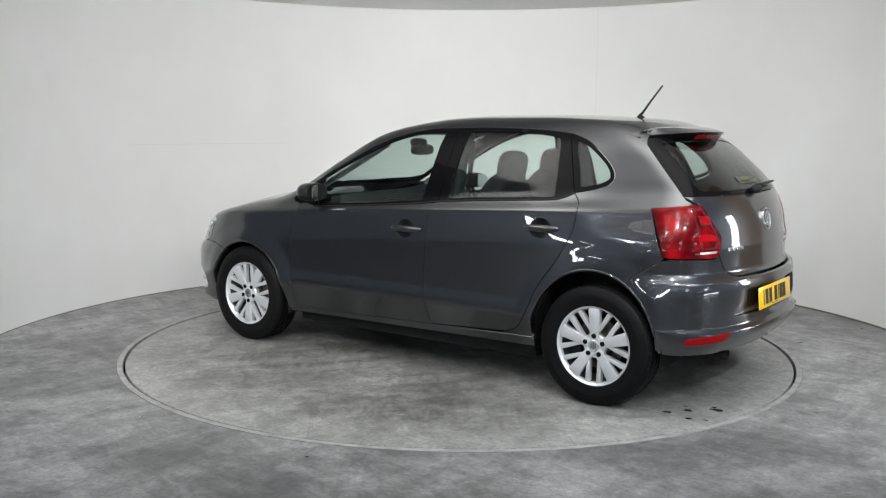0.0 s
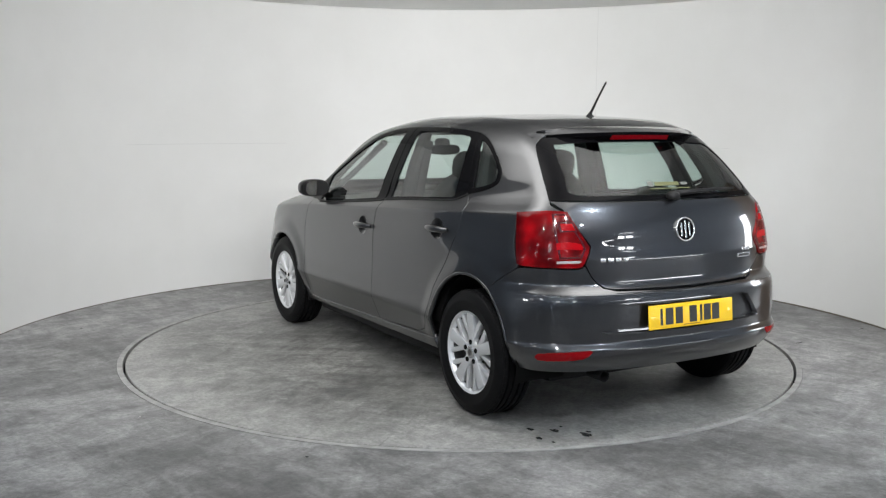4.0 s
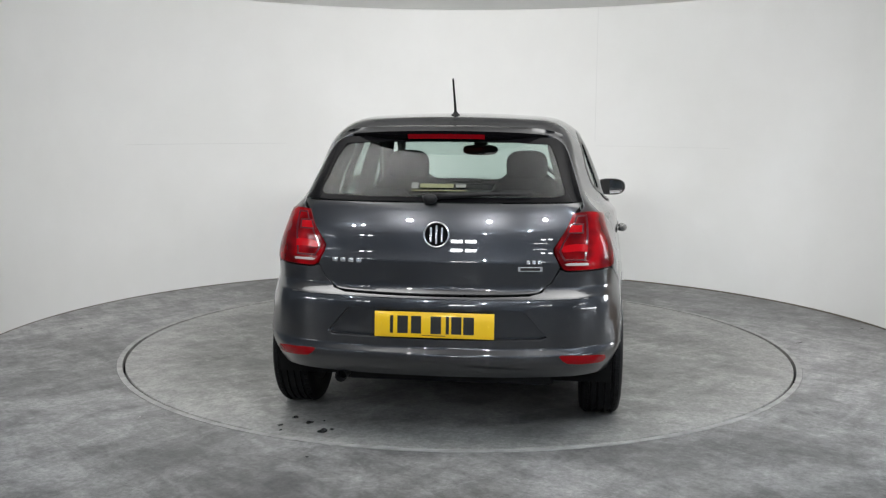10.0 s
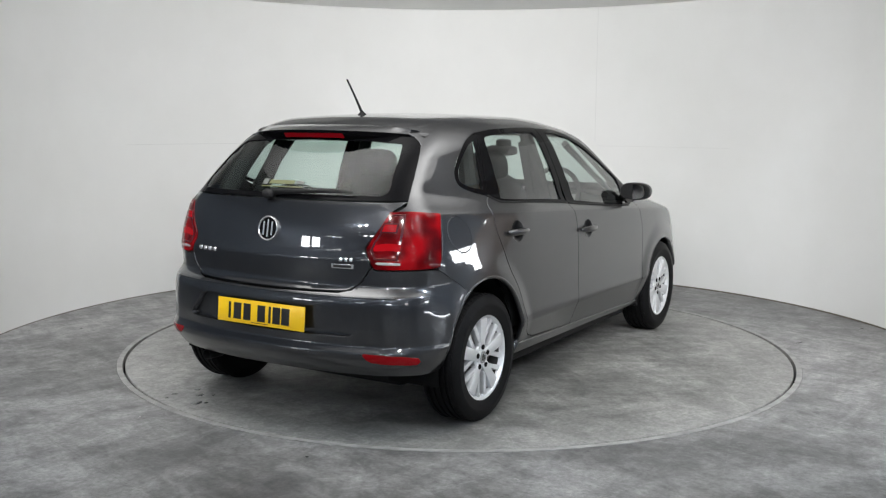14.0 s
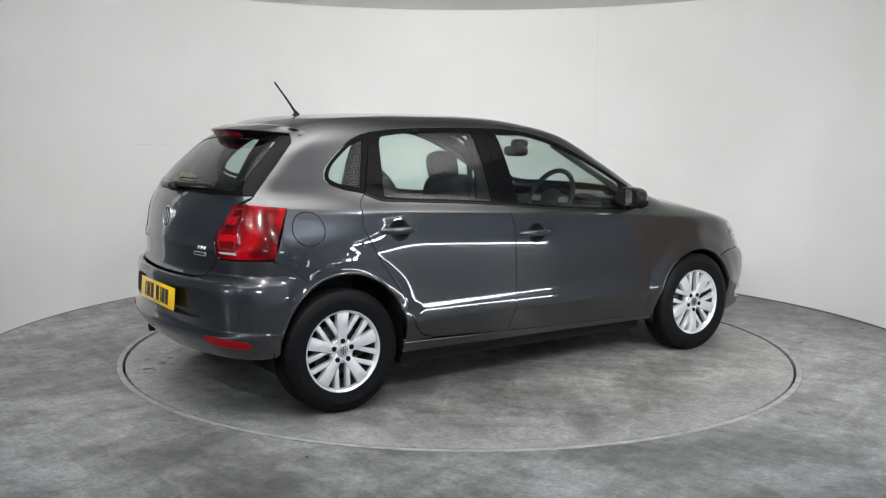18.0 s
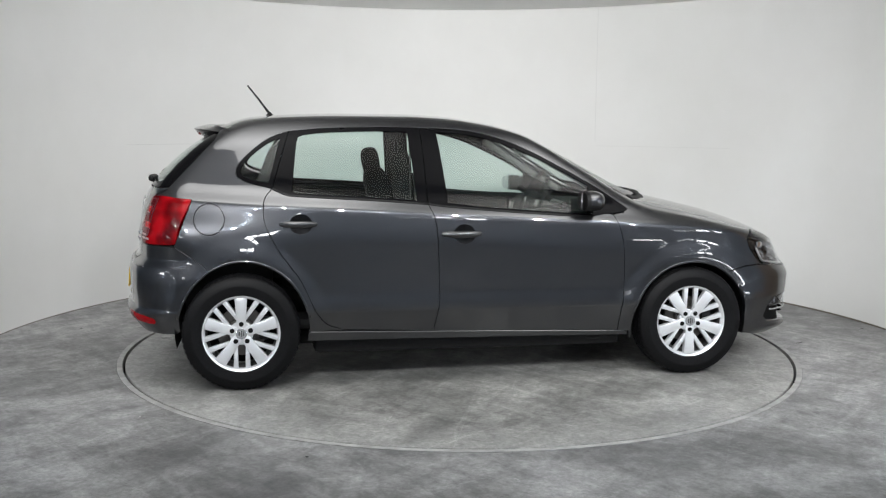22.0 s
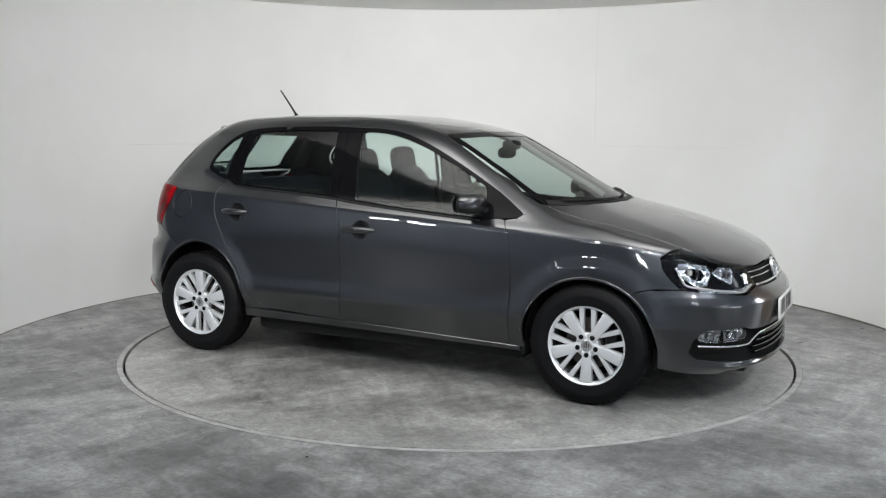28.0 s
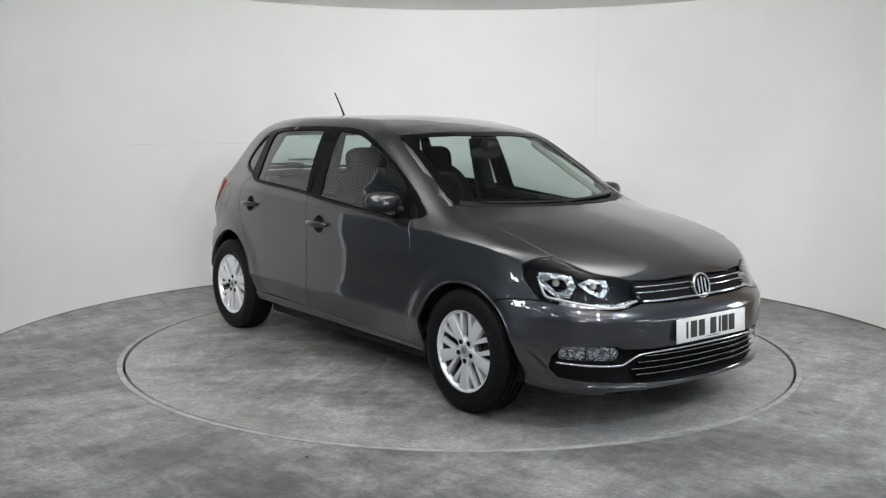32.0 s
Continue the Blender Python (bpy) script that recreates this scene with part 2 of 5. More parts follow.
def lathe(profile, n=48, bm=None, m=None, close=False):
    """Turns (radius, height) points about z."""
    bm2 = bmesh.new()
    rings = []
    for r, h in profile:
        rings.append([bm2.verts.new((r * math.cos(2 * math.pi * i / n), r * math.sin(2 * math.pi * i / n), h)) for i in range(n)])
    if close:
        rings.append(rings[0])
    for a, b in zip(rings, rings[1:]):
        for i in range(n):
            bm2.faces.new((a[i], a[(i + 1) % n], b[(i + 1) % n], b[i]))
    if m is not None:
        bmesh.ops.transform(bm2, matrix=m, verts=bm2.verts)
    return merge(bm, bm2)


def disc_cap(bm, r, h, n=48, m=None):
    bm2 = bmesh.new()
    bm2.faces.new([bm2.verts.new((r * math.cos(2 * math.pi * i / n), r * math.sin(2 * math.pi * i / n), h)) for i in range(n)])
    if m is not None:
        bmesh.ops.transform(bm2, matrix=m, verts=bm2.verts)
    return merge(bm, bm2)


def tube(points, radius, n=10, bm=None, caps=True):
    """A round bar along points; radius is one number or one for each point."""
    bm2 = bmesh.new()
    pts = [Vector(p) for p in points]
    rad = radius if isinstance(radius, (list, tuple)) else [radius] * len(pts)
    rings, side = [], None
    for i, p in enumerate(pts):
        d = (pts[min(i + 1, len(pts) - 1)] - pts[max(i - 1, 0)]).normalized()
        if side is None:
            side = d.orthogonal().normalized()
        side = (side - d * side.dot(d)).normalized()
        up = d.cross(side)
        rings.append([bm2.verts.new(p + rad[i] * (side * math.cos(2 * math.pi * k / n) + up * math.sin(2 * math.pi * k / n))) for k in range(n)])
    for a, b in zip(rings, rings[1:]):
        for k in range(n):
            bm2.faces.new((a[k], a[(k + 1) % n], b[(k + 1) % n], b[k]))
    if caps:
        bm2.faces.new(rings[0][::-1])
        bm2.faces.new(rings[-1])
    return merge(bm, bm2)


def prism(outline, depth, bm=None, m=None, bevel=0.0):
    """A plate from a 2D outline, from height 0 to depth."""
    bm2 = bmesh.new()
    f = bm2.faces.new([bm2.verts.new((x, y, 0)) for x, y in outline])
    r = bmesh.ops.extrude_face_region(bm2, geom=[f])
    bmesh.ops.translate(bm2, vec=(0, 0, depth), verts=[v for v in r["geom"] if isinstance(v, bmesh.types.BMVert)])
    bmesh.ops.recalc_face_normals(bm2, faces=bm2.faces)
    if bevel:
        edges = [e for e in bm2.edges if all(abs(v.co.z - depth) < 1e-6 for v in e.verts)]
        bmesh.ops.bevel(bm2, geom=edges, offset=bevel, segments=2, affect="EDGES", profile=0.5)
    if m is not None:
        bmesh.ops.transform(bm2, matrix=m, verts=bm2.verts)
    return merge(bm, bm2)


def setting(ob, label, category):
    return tagged(ob, label, category, kind="structure")


# ---- the booth ----
def ring_mesh(name, r0, r1, z0, z1, mat, a0=0.0, a1=360.0, n=120, bevel=0.0):
    """A ring of rectangular section between two angles."""
    full = abs(a1 - a0) >= 359.9
    bm = bmesh.new()
    rows = []
    for i in range(n if full else n + 1):
        a = radians(a0 + (a1 - a0) * i / n)
        c, s = math.cos(a), math.sin(a)
        rows.append([bm.verts.new((r * c, r * s, z)) for r, z in ((r0, z0), (r1, z0), (r1, z1), (r0, z1))])
    pairs = list(zip(rows, rows[1:] + ([rows[0]] if full else [])))
    for a, b in pairs:
        for k in range(4):
            bm.faces.new((a[k], b[k], b[(k + 1) % 4], a[(k + 1) % 4]))
    if not full:
        bm.faces.new(rows[0][::-1])
        bm.faces.new(rows[-1])
    return part(name, bm, mat)


def build_booth():
    # floor: one sheet with a round opening for the turntable
    n = 96
    bm = bmesh.new()
    inner = [bm.verts.new((2.066 * math.cos(2 * math.pi * i / n), 2.066 * math.sin(2 * math.pi * i / n), 0)) for i in range(n)]
    outer = []
    for i in range(n):
        c, s = math.cos(2 * math.pi * i / n), math.sin(2 * math.pi * i / n)
        k = min(8.0 / max(abs(c), 1e-6), (5.0 if s > 0 else 13.0) / max(abs(s), 1e-6))
        outer.append(bm.verts.new((k * c, k * s, 0)))
    low = [bm.verts.new((v.co.x, v.co.y, -0.15)) for v in inner]
    for i in range(n):
        j = (i + 1) % n
        bm.faces.new((inner[i], inner[j], outer[j], outer[i]))
        bm.faces.new((inner[j], inner[i], low[i], low[j]))
    setting(part("floor", bm, FLOOR), "worn grey concrete floor with stains and scuffs", "floor")
    pit = disc_cap(bmesh.new(), 2.2, -0.15, 64)
    setting(part("ground", pit, GAP), "dark pit floor under the turntable", "ground")
    setting(ring_mesh("trim", 2.033, 2.064, -0.05, 0.003, RING), "thin dusty steel ring let into the concrete round the turntable", "trim")
    # the curved wall, open towards the camera
    w = setting(ring_mesh("wall_round", WALL_R, WALL_R + 0.12, 0, WALL_H, WALL, -1.0, 178.5, 140), "curved white painted backdrop wall", "wall")
    setting(ring_mesh("ceiling", 0.02, WALL_R + 0.12, WALL_H, WALL_H + 0.08, CEIL, 0, 360, 96), "white ceiling over the turntable", "ceiling")
    # unseen panel; its broad glow is added to light floor and car
    lit = part("ceiling_light", disc_cap(lathe([(2.02, 0.028), (2.02, 0.0), (2.0, -0.004)], 96), 2.0, -0.004, 96), CEILING_GLOW, m=Matrix.Translation((0, -1.0, 2.40)))
    tagged(lit, "large round grey ceiling panel, unseen, with glow added", "ceiling light")


def build_hall():
    board = part("partition_board", box((0.07, 0.66, 2.36), (3.05, -0.405, 1.18), 0.006), WOOD)
    tagged(board, "brown board partition closing the end of the white wall", "partition")
    for name, size, at in (("wall_hall_left", (0.2, 18.2, 4.2), (-8.0, -4.0, 2.1)), ("wall_hall_right", (0.2, 18.2, 4.2), (8.0, -4.0, 2.1)),
                           ("wall_hall_back", (16.2, 0.2, 4.2), (0, -13.0, 2.1)), ("wall_hall_far", (16.2, 0.2, 4.2), (0, 5.0, 2.1))):
        setting(part(name, box(size, at), HALL), "dim grey wall of the surrounding hall", "wall")
    setting(part("ceiling_hall", box((16.2, 18.2, 0.2), (0, -4.0, 4.3)), HALL), "dark hall ceiling", "ceiling")


def build_turntable():
    bm = lathe([(0.02, 0.0), (1.0, 0.0), (DISC_R - 0.004, 0.0), (DISC_R, -0.004), (DISC_R, -0.06)], 160)
    ob = part("turntable", bm, DISC)
    tagged(ob, "round grey concrete turntable set flush in the floor", "turntable")
    return ob


build_booth()
build_hall()
turntable = build_turntable()


# ---- the car's outer form ----
def curve(*pts):
    """A smooth, monotone curve through (u, v) points."""
    u, v = np.array(pts, float).T
    h, d = np.diff(u), np.diff(v) / np.diff(u)
    m = np.zeros(len(u))
    m[0], m[-1] = d[0], d[-1]
    same = d[:-1] * d[1:] > 0
    w1, w2 = 2 * h[1:] + h[:-1], h[1:] + 2 * h[:-1]
    with np.errstate(divide="ignore", invalid="ignore"):
        m[1:-1] = np.where(same, (w1 + w2) / (w1 / d[:-1] + w2 / d[1:]), 0)

    def at(x):
        x = np.clip(x, u[0], u[-1])
        i = np.clip(np.searchsorted(u, x) - 1, 0, len(h) - 1)
        s = (x - u[i]) / h[i]
        return ((1 + 2 * s) * (1 - s) ** 2 * v[i] + s * (1 - s) ** 2 * h[i] * m[i]
                + s * s * (3 - 2 * s) * v[i + 1] + s * s * (s - 1) * h[i] * m[i + 1])
    return at

def smax(a, b, r):
    return np.maximum(a, b) + 0.25 * np.maximum(r - np.abs(a - b), 0) ** 2 / r

def step(e0, e1, x):
    s = np.clip((x - e0) / (e1 - e0), 0, 1)
    return s * s * (3 - 2 * s)

HUB_F, HUB_R, HUB_Z = 1.136, -1.334, 0.292
top_line = curve((-2.1, 1.20), (-1.65, 1.362), (-1.4, 1.41), (-1.1, 1.437), (-0.8, 1.447), (-0.45, 1.446), (-0.2, 1.435), (0.05, 1.40),
                 (0.25, 1.353), (0.60, 1.187), (1.00, 0.994), (1.10, 0.965), (1.26, 0.929), (1.50, 0.869), (1.73, 0.787), (1.86, 0.712), (1.95, 0.62), (2.1, 0.3))
top_sweep = curve((-2, 0), (0, 0.05), (0.3, 0.22), (0.9, 0.34), (1.2, 0.18), (1.6, 0.15), (2.1, 0.2))
top_crown = curve((-2, 0.08), (0, 0.09), (0.5, 0.05), (1.2, 0.09), (2.1, 0.08))
rear_line = curve((0.1, -1.70), (0.2, -1.80), (0.28, -1.915), (0.345, -1.972), (0.382, -1.990), (0.400, -1.990), (0.424, -1.970), (0.50, -1.974), (0.60, -1.972), (0.640, -1.962), (0.660, -1.938), (0.685, -1.918), (0.788, -1.9195), (0.802, -1.917),
                  (0.82, -1.911), (0.91, -1.896), (1.0, -1.865), (1.04, -1.845), (1.1, -1.80), (1.24, -1.655), (1.31, -1.565), (1.45, -1.38))
front_line = curve((0.1, 1.74), (0.15, 1.80), (0.195, 1.90), (0.212, 1.942), (0.226, 1.957), (0.241, 1.949), (0.33, 1.944), (0.40, 1.952), (0.465, 1.958), (0.52, 1.960), (0.56, 1.943), (0.60, 1.908),
                   (0.645, 1.886), (0.70, 1.862), (0.80, 1.78), (1.0, 1.5))
taper_low = curve((-2.0, 0.115), (-1.9, 0.095), (-1.6, 0.045), (-1.2, 0.008), (-0.8, 0), (0.6, 0), (1.0, 0.004), (1.3, 0.02), (1.6, 0.06), (2.0, 0.13))
taper_high = curve((-2.0, 0.12), (-1.6, 0.065), (-1.3, 0.03), (-0.8, 0), (0.0, 0), (0.5, 0.02), (0.9, 0.05), (2, 0.05))
section = curve((-0.87, 0.70), (-0.76, 0.74), (-0.66, 0.788), (-0.61, 0.804), (-0.512, 0.837), (-0.492, 0.8445), (-0.475, 0.8440), (-0.40, 0.8375), (-0.33, 0.836), (-0.17, 0.835), (-0.05, 0.826), (-0.0015, 0.8190),
                (0.0025, 0.8165), (0.045, 0.781), (0.075, 0.763), (0.15, 0.738), (0.28, 0.686), (0.43, 0.612), (0.53, 0.54))

def shoulder(x):
    return 0.905 - 0.053 * x - 0.010 * np.maximum(x, 0) ** 2

def arch(x, z):
    """Distance from the nearer wheel's centre."""
    return np.where(x > 0, np.hypot(x - HUB_F, z - HUB_Z), np.hypot(x - HUB_R, (z - HUB_Z) * 0.93))

def side_width(x, z):
    zs = shoulder(x)
    high = step(zs, zs + 0.3, z)
    w = section(z - np.where(z < 0.7, 0.91 + (zs - 0.91) * step(0.45, 0.7, z), zs)) - taper_low(x) * (1 - 0.3 * high) - taper_high(x) * high
    w = w - step(-0.85, -1.65, x) * (0.062 * step(0.74, 1.03, z) - 0.022 * step(1.05, 1.32, z) - 0.014 * step(0.68, 0.55, z))
    r = arch(x, z)
    return w + 0.011 * step(0.475, 0.37, r) * step(0.22, 0.38, z)

def body(x, y, z):
    """Below 0 inside the car's outer skin."""
    y = np.abs(y)
    top = (z - top_line(x + top_sweep(x) * y * y) + top_crown(x) * y * y) * 0.92
    side = y - side_width(x, z)
    front = x - front_line(z) + 0.2 * y ** 2 + 0.5 * y ** 4
    rear = rear_line(z) + 0.18 * y ** 2 + 0.2 * y ** 4 - x
    cabin = step(1.25, 0.6, x)
    ends = np.maximum(front * 0.95, rear * 0.92)
    f = smax(side, ends, 0.11 + 0.05 * step(0.9, 0.7, z))
    return smax(f, top, 0.035 + 0.075 * step(0.3, -0.2, x) + 0.02 * cabin)

def cast(o, d, far, near=0.0):
    """Where the rays o + k d (k from far outside down to near inside) meet the skin."""
    o, d = np.broadcast_arrays(np.asarray(o, float), np.asarray(d, float))
    a = np.full(len(o), float(near)); b = np.full(len(o), float(far))
    for _ in range(34):
        m = 0.5 * (a + b)
        p = o + d * m[:, None]
        inside = body(*p.T) < 0
        a, b = np.where(inside, m, a), np.where(inside, b, m)
    return o + d * (0.5 * (a + b))[:, None]

def normal(p):
    e = 0.002
    x, y, z = p.T
    n = np.stack([body(x + e, y, z) - body(x - e, y, z), body(x, y + e, z) - body(x, y - e, z), body(x, y, z + e) - body(x, y, z - e)], 1)
    return n / np.maximum(np.linalg.norm(n, axis=1, keepdims=True), 1e-9)


# Four ways to lay a flat outline on the skin. Each maps (u, v) in metres to places on it.
def axis_height(x):
    return 0.95 - 0.45 * step(0.6, 1.25, x)


def lay_side(q):
    a = q[:, 1] / 0.8
    d = np.stack([np.zeros_like(a), np.cos(a), np.sin(a)], 1)
    o = np.stack([q[:, 0], np.zeros_like(a), axis_height(q[:, 0])], 1)
    return cast(o, d, 1.6)


def xyz_side(pts):
    p = np.array(pts, float)
    return np.stack([p[:, 0], 0.8 * np.arctan2(p[:, 2] - axis_height(p[:, 0]), np.abs(p[:, 1]))], 1)


def lay_end(q, cx, way):
    a = q[:, 0] / 0.9
    d = np.stack([way * np.cos(a), np.sin(a), np.zeros_like(a)], 1)
    o = np.stack([np.full_like(a, cx), np.zeros_like(a), q[:, 1]], 1)
    return cast(o, d, 2.0)


def lay_front(q):
    return lay_end(q, 1.0, 1)


def lay_rear(q):
    return lay_end(q, -1.2, -1)


def lay_top(q):
    o = np.stack([q[:, 0], q[:, 1], np.full(len(q), 0.3)], 1)
    return cast(o, np.array([[0, 0, 1.0]]), 1.5)


def spline(pts, sharp=(), steps=6, closed=True):
    """A smooth outline through points, with corners at the sharp ones."""
    p = np.array(pts, float)
    n = len(p)
    out = []
    for i in range(n if closed else n - 1):
        j = (i + 1) % n
        a = p[i] if i in sharp or (not closed and i == 0) else p[i - 1]
        d = p[j] if j in sharp or (not closed and j == n - 1) else p[(j + 1) % n]
        b, c = p[i], p[j]
        for k in range(steps):
            s = k / steps
            m0, m1 = (c - a) * 0.5, (d - b) * 0.5
            if i in sharp:
                m0 = (c - b)
            if j in sharp:
                m1 = (c - b)
            out.append((2 * s**3 - 3 * s**2 + 1) * b + (s**3 - 2 * s**2 + s) * m0 + (-2 * s**3 + 3 * s**2) * c + (s**3 - s**2) * m1)
    if not closed:
        out.append(p[-1])
    return np.array(out)


def side_uv(pts):
    """(x, z) outline points, as seen from the side, to side coordinates (right-hand side mirrored to +y)."""
    p = np.array(pts, float)
    o = np.stack([p[:, 0], np.zeros(len(p)), p[:, 1]], 1)
    s = cast(o, np.array([[0, 1.0, 0]]), 1.5)
    return xyz_side(s)


def resample(loop, gap):
    """Splits an outline's long edges."""
    out = []
    n = len(loop)
    for i in range(n):
        a, b = loop[i], loop[(i + 1) % n]
        k = max(1, int(np.ceil(np.hypot(*(b - a)) / gap)))
        out += [a + (b - a) * j / k for j in range(k)]
    return np.array(out)


def shrink(loop, d):
    """Draws an outline in by d (or out, below 0)."""
    if not d:
        return loop
    nxt, prv = np.roll(loop, -1, 0), np.roll(loop, 1, 0)
    area = np.sum(loop[:, 0] * nxt[:, 1] - nxt[:, 0] * loop[:, 1])
    e1, e2 = loop - prv, nxt - loop
    e1 = e1 / np.maximum(np.hypot(*e1.T)[:, None], 1e-9)
    e2 = e2 / np.maximum(np.hypot(*e2.T)[:, None], 1e-9)
    n1, n2 = np.stack([-e1[:, 1], e1[:, 0]], 1), np.stack([-e2[:, 1], e2[:, 0]], 1)
    n = n1 + n2
    n = n / np.maximum((n * n).sum(1, keepdims=True) / 2, 0.5)
    return loop + n * d * (1 if area > 0 else -1)


def within(q, loop):
    x, y = q[:, 0], q[:, 1]
    a, b = loop, np.roll(loop, -1, 0)
    res = np.zeros(len(q), bool)
    for (x0, y0), (x1, y1) in zip(a, b):
        if y0 == y1:
            continue
        c = (y0 > y) != (y1 > y)
        res ^= c & (x < (x1 - x0) * (y - y0) / (y1 - y0) + x0)
    return res


def away(q, loop):
    best = np.full(len(q), 9.0)
    for a, b in zip(loop, np.roll(loop, -1, 0)):
        e = b - a
        s = np.clip(((q - a) @ e) / max(e @ e, 1e-12), 0, 1)
        best = np.minimum(best, np.hypot(*(q - a - s[:, None] * e).T))
    return best


def crease_rows(x0, x1):
    """Points along the shoulder line and the crease low on the doors, where a panel's mesh must follow the edge."""
    xs = np.arange(x0, x1, 0.012)
    out = []
    for off in (-0.016, -0.0015, 0.0025, 0.018):
        q = xs[(xs > -1.62) & (xs < 1.45)]
        out += list(zip(q, shoulder(q) + off))
    for z in (0.385, 0.399, 0.418, 0.435):
        q = xs[(xs > -0.99) & (xs < 0.76)]
        out += list(zip(q, np.full(len(q), z)))
    return side_uv(out) if len(out) else np.zeros((0, 2))


def sheet(name, loop, lay, mat, parent, holes=(), gap=0.03, inset=0.0028, lift=0.0, rim=0.022, flip=False, label="", grow=0.0, shape=None):
    """A panel: an outline with holes, laid on the skin, with turned-in edges. flip mirrors it to the car's other side."""
    loops = [resample(shrink(np.asarray(loop), inset), gap)] + [resample(shrink(np.asarray(h), -inset), gap) for h in holes]
    lo, hi = loops[0].min(0), loops[0].max(0)
    gx, gy = np.meshgrid(np.arange(lo[0] + gap / 2, hi[0], gap), np.arange(lo[1] + gap / 2, hi[1], gap))
    g = np.stack([gx.ravel(), gy.ravel()], 1)
    if lay is lay_side and mat is PAINT:
        rows = crease_rows(lo[0], hi[0])
        near = np.array([np.min(np.abs(rows[np.abs(rows[:, 0] - p[0]) < 0.008][:, 1] - p[1]), initial=1.0) for p in g])
        g = np.concatenate([g[near > gap * 0.45], rows])
    g = g[within(g, loops[0])]
    for i, h in enumerate(loops):
        if i and len(g):
            g = g[~within(g, h)]
        if len(g):
            g = g[away(g, h) > min(gap * 0.4, 0.004)] if lay is lay_side and mat is PAINT else g[away(g, h) > gap * 0.4]
    pts, edges = [], []
    for h in loops:
        k = len(pts)
        pts += [tuple(p) for p in h]
        edges += [(k + i, k + (i + 1) % len(h)) for i in range(len(h))]
    pts += [tuple(p) for p in g]
    v, _, f, _, _, _ = delaunay_2d_cdt([Vector(p) for p in pts], edges, [], 0, 1e-6)
    q = np.array([(p.x, p.y) for p in v])
    f = np.array([t for t in f if len(t) == 3])
    c = q[f].mean(1)
    keep = within(c, loops[0])
    for h in loops[1:]:
        keep &= ~within(c, h)
    f = f[keep]
    p = lay(q)
    n = normal(p)
    p = p + n * lift
    if shape is not None:
        p, n = shape(q, p, n)
    if flip:
        p, n = p * (1, -1, 1), n * (1, -1, 1)
    fn = np.cross(p[f[:, 1]] - p[f[:, 0]], p[f[:, 2]] - p[f[:, 0]])
    bad = (fn * n[f[:, 0]]).sum(1) < 0
    f[bad] = f[bad][:, ::-1]
    count = {}
    for t in f:
        for a, b in ((t[0], t[1]), (t[1], t[2]), (t[2], t[0])):
            count[(a, b)] = 1
    border = [(a, b) for a, b in count if (b, a) not in count]
    verts, norms, faces = list(p), list(n), [tuple(t) for t in f]
    out = {}
    for a, b in border:
        o = np.cross(p[b] - p[a], n[a])
        o = o / max(np.linalg.norm(o), 1e-9)
        for k in (a, b):
            out[k] = out.get(k, 0) + o
    ids = {}
    for k, o in out.items():
        o = o / max(np.linalg.norm(o), 1e-9)
        ids[k] = len(verts)
        verts += [p[k], p[k] + o * 0.001 - n[k] * 0.0015, p[k] - n[k] * rim]
        norms += [n[k], (o + n[k] * 0.6) / 1.17, o]
    for a, b in border:
        for s in (0, 1):
            faces.append((ids[a] + s, ids[a] + s + 1, ids[b] + s + 1, ids[b] + s))
    return put(name, data_of(name, verts, faces, mat, norms), parent, label)


def bead(name, uv, lay, radius, mat, parent, lift=0.0, flip=False, label="", n=8, flat=1.0):
    """A round bar along a line on the skin; flat below 1 squashes it onto the skin."""
    uv = np.asarray(uv, float)
    p = lay(uv)
    nn = normal(p)
    p = p + nn * lift
    verts, faces = [], []
    m = len(p)
    for i in range(m):
        d = p[min(i + 1, m - 1)] - p[max(i - 1, 0)]
        d = d / max(np.linalg.norm(d), 1e-9)
        s = np.cross(d, nn[i])
        r = radius[i] if isinstance(radius, (list, tuple, np.ndarray)) else radius
        for k in range(n):
            a = 2 * math.pi * k / n
            verts.append(p[i] + r * (s * math.cos(a) + nn[i] * flat * math.sin(a)))
    for i in range(m - 1):
        for k in range(n):
            faces.append((i * n + k, i * n + (k + 1) % n, (i + 1) * n + (k + 1) % n, (i + 1) * n + k))
    faces += [tuple(range(n))[::-1], tuple(range((m - 1) * n, m * n))]
    v = np.array(verts)
    if flip:
        v = v * (1, -1, 1)
        faces = [f[::-1] for f in faces]
    return put(name, data_of(name, v, faces, mat), parent, label)


def line(a, b, n=12):
    a, b = np.array(a, float), np.array(b, float)
    return a + (b - a) * np.linspace(0, 1, n)[:, None]


# ---- the car ----
car = new("car")
tagged(car, "dark grey metallic five-door hatchback parked on the turntable", "car")


def xyz_front(pts):
    p = np.array(pts, float)
    return np.stack([0.9 * np.arctan2(p[:, 1], p[:, 0] - 1.0), p[:, 2]], 1)


def xyz_rear(pts):
    p = np.array(pts, float)
    return np.stack([0.9 * np.arctan2(p[:, 1], -p[:, 0] - 1.2), p[:, 2]], 1)


def yz_rear(pts):
    p = np.array(pts, float)
    o = np.stack([np.full(len(p), -1.2), p[:, 0], p[:, 1]], 1)
    return xyz_rear(cast(o, np.array([[-1.0, 0, 0]]), 1.0))


def yz_front(pts):
    p = np.array(pts, float)
    o = np.stack([np.full(len(p), 1.0), p[:, 0], p[:, 1]], 1)
    return xyz_front(cast(o, np.array([[1.0, 0, 0]]), 1.2))


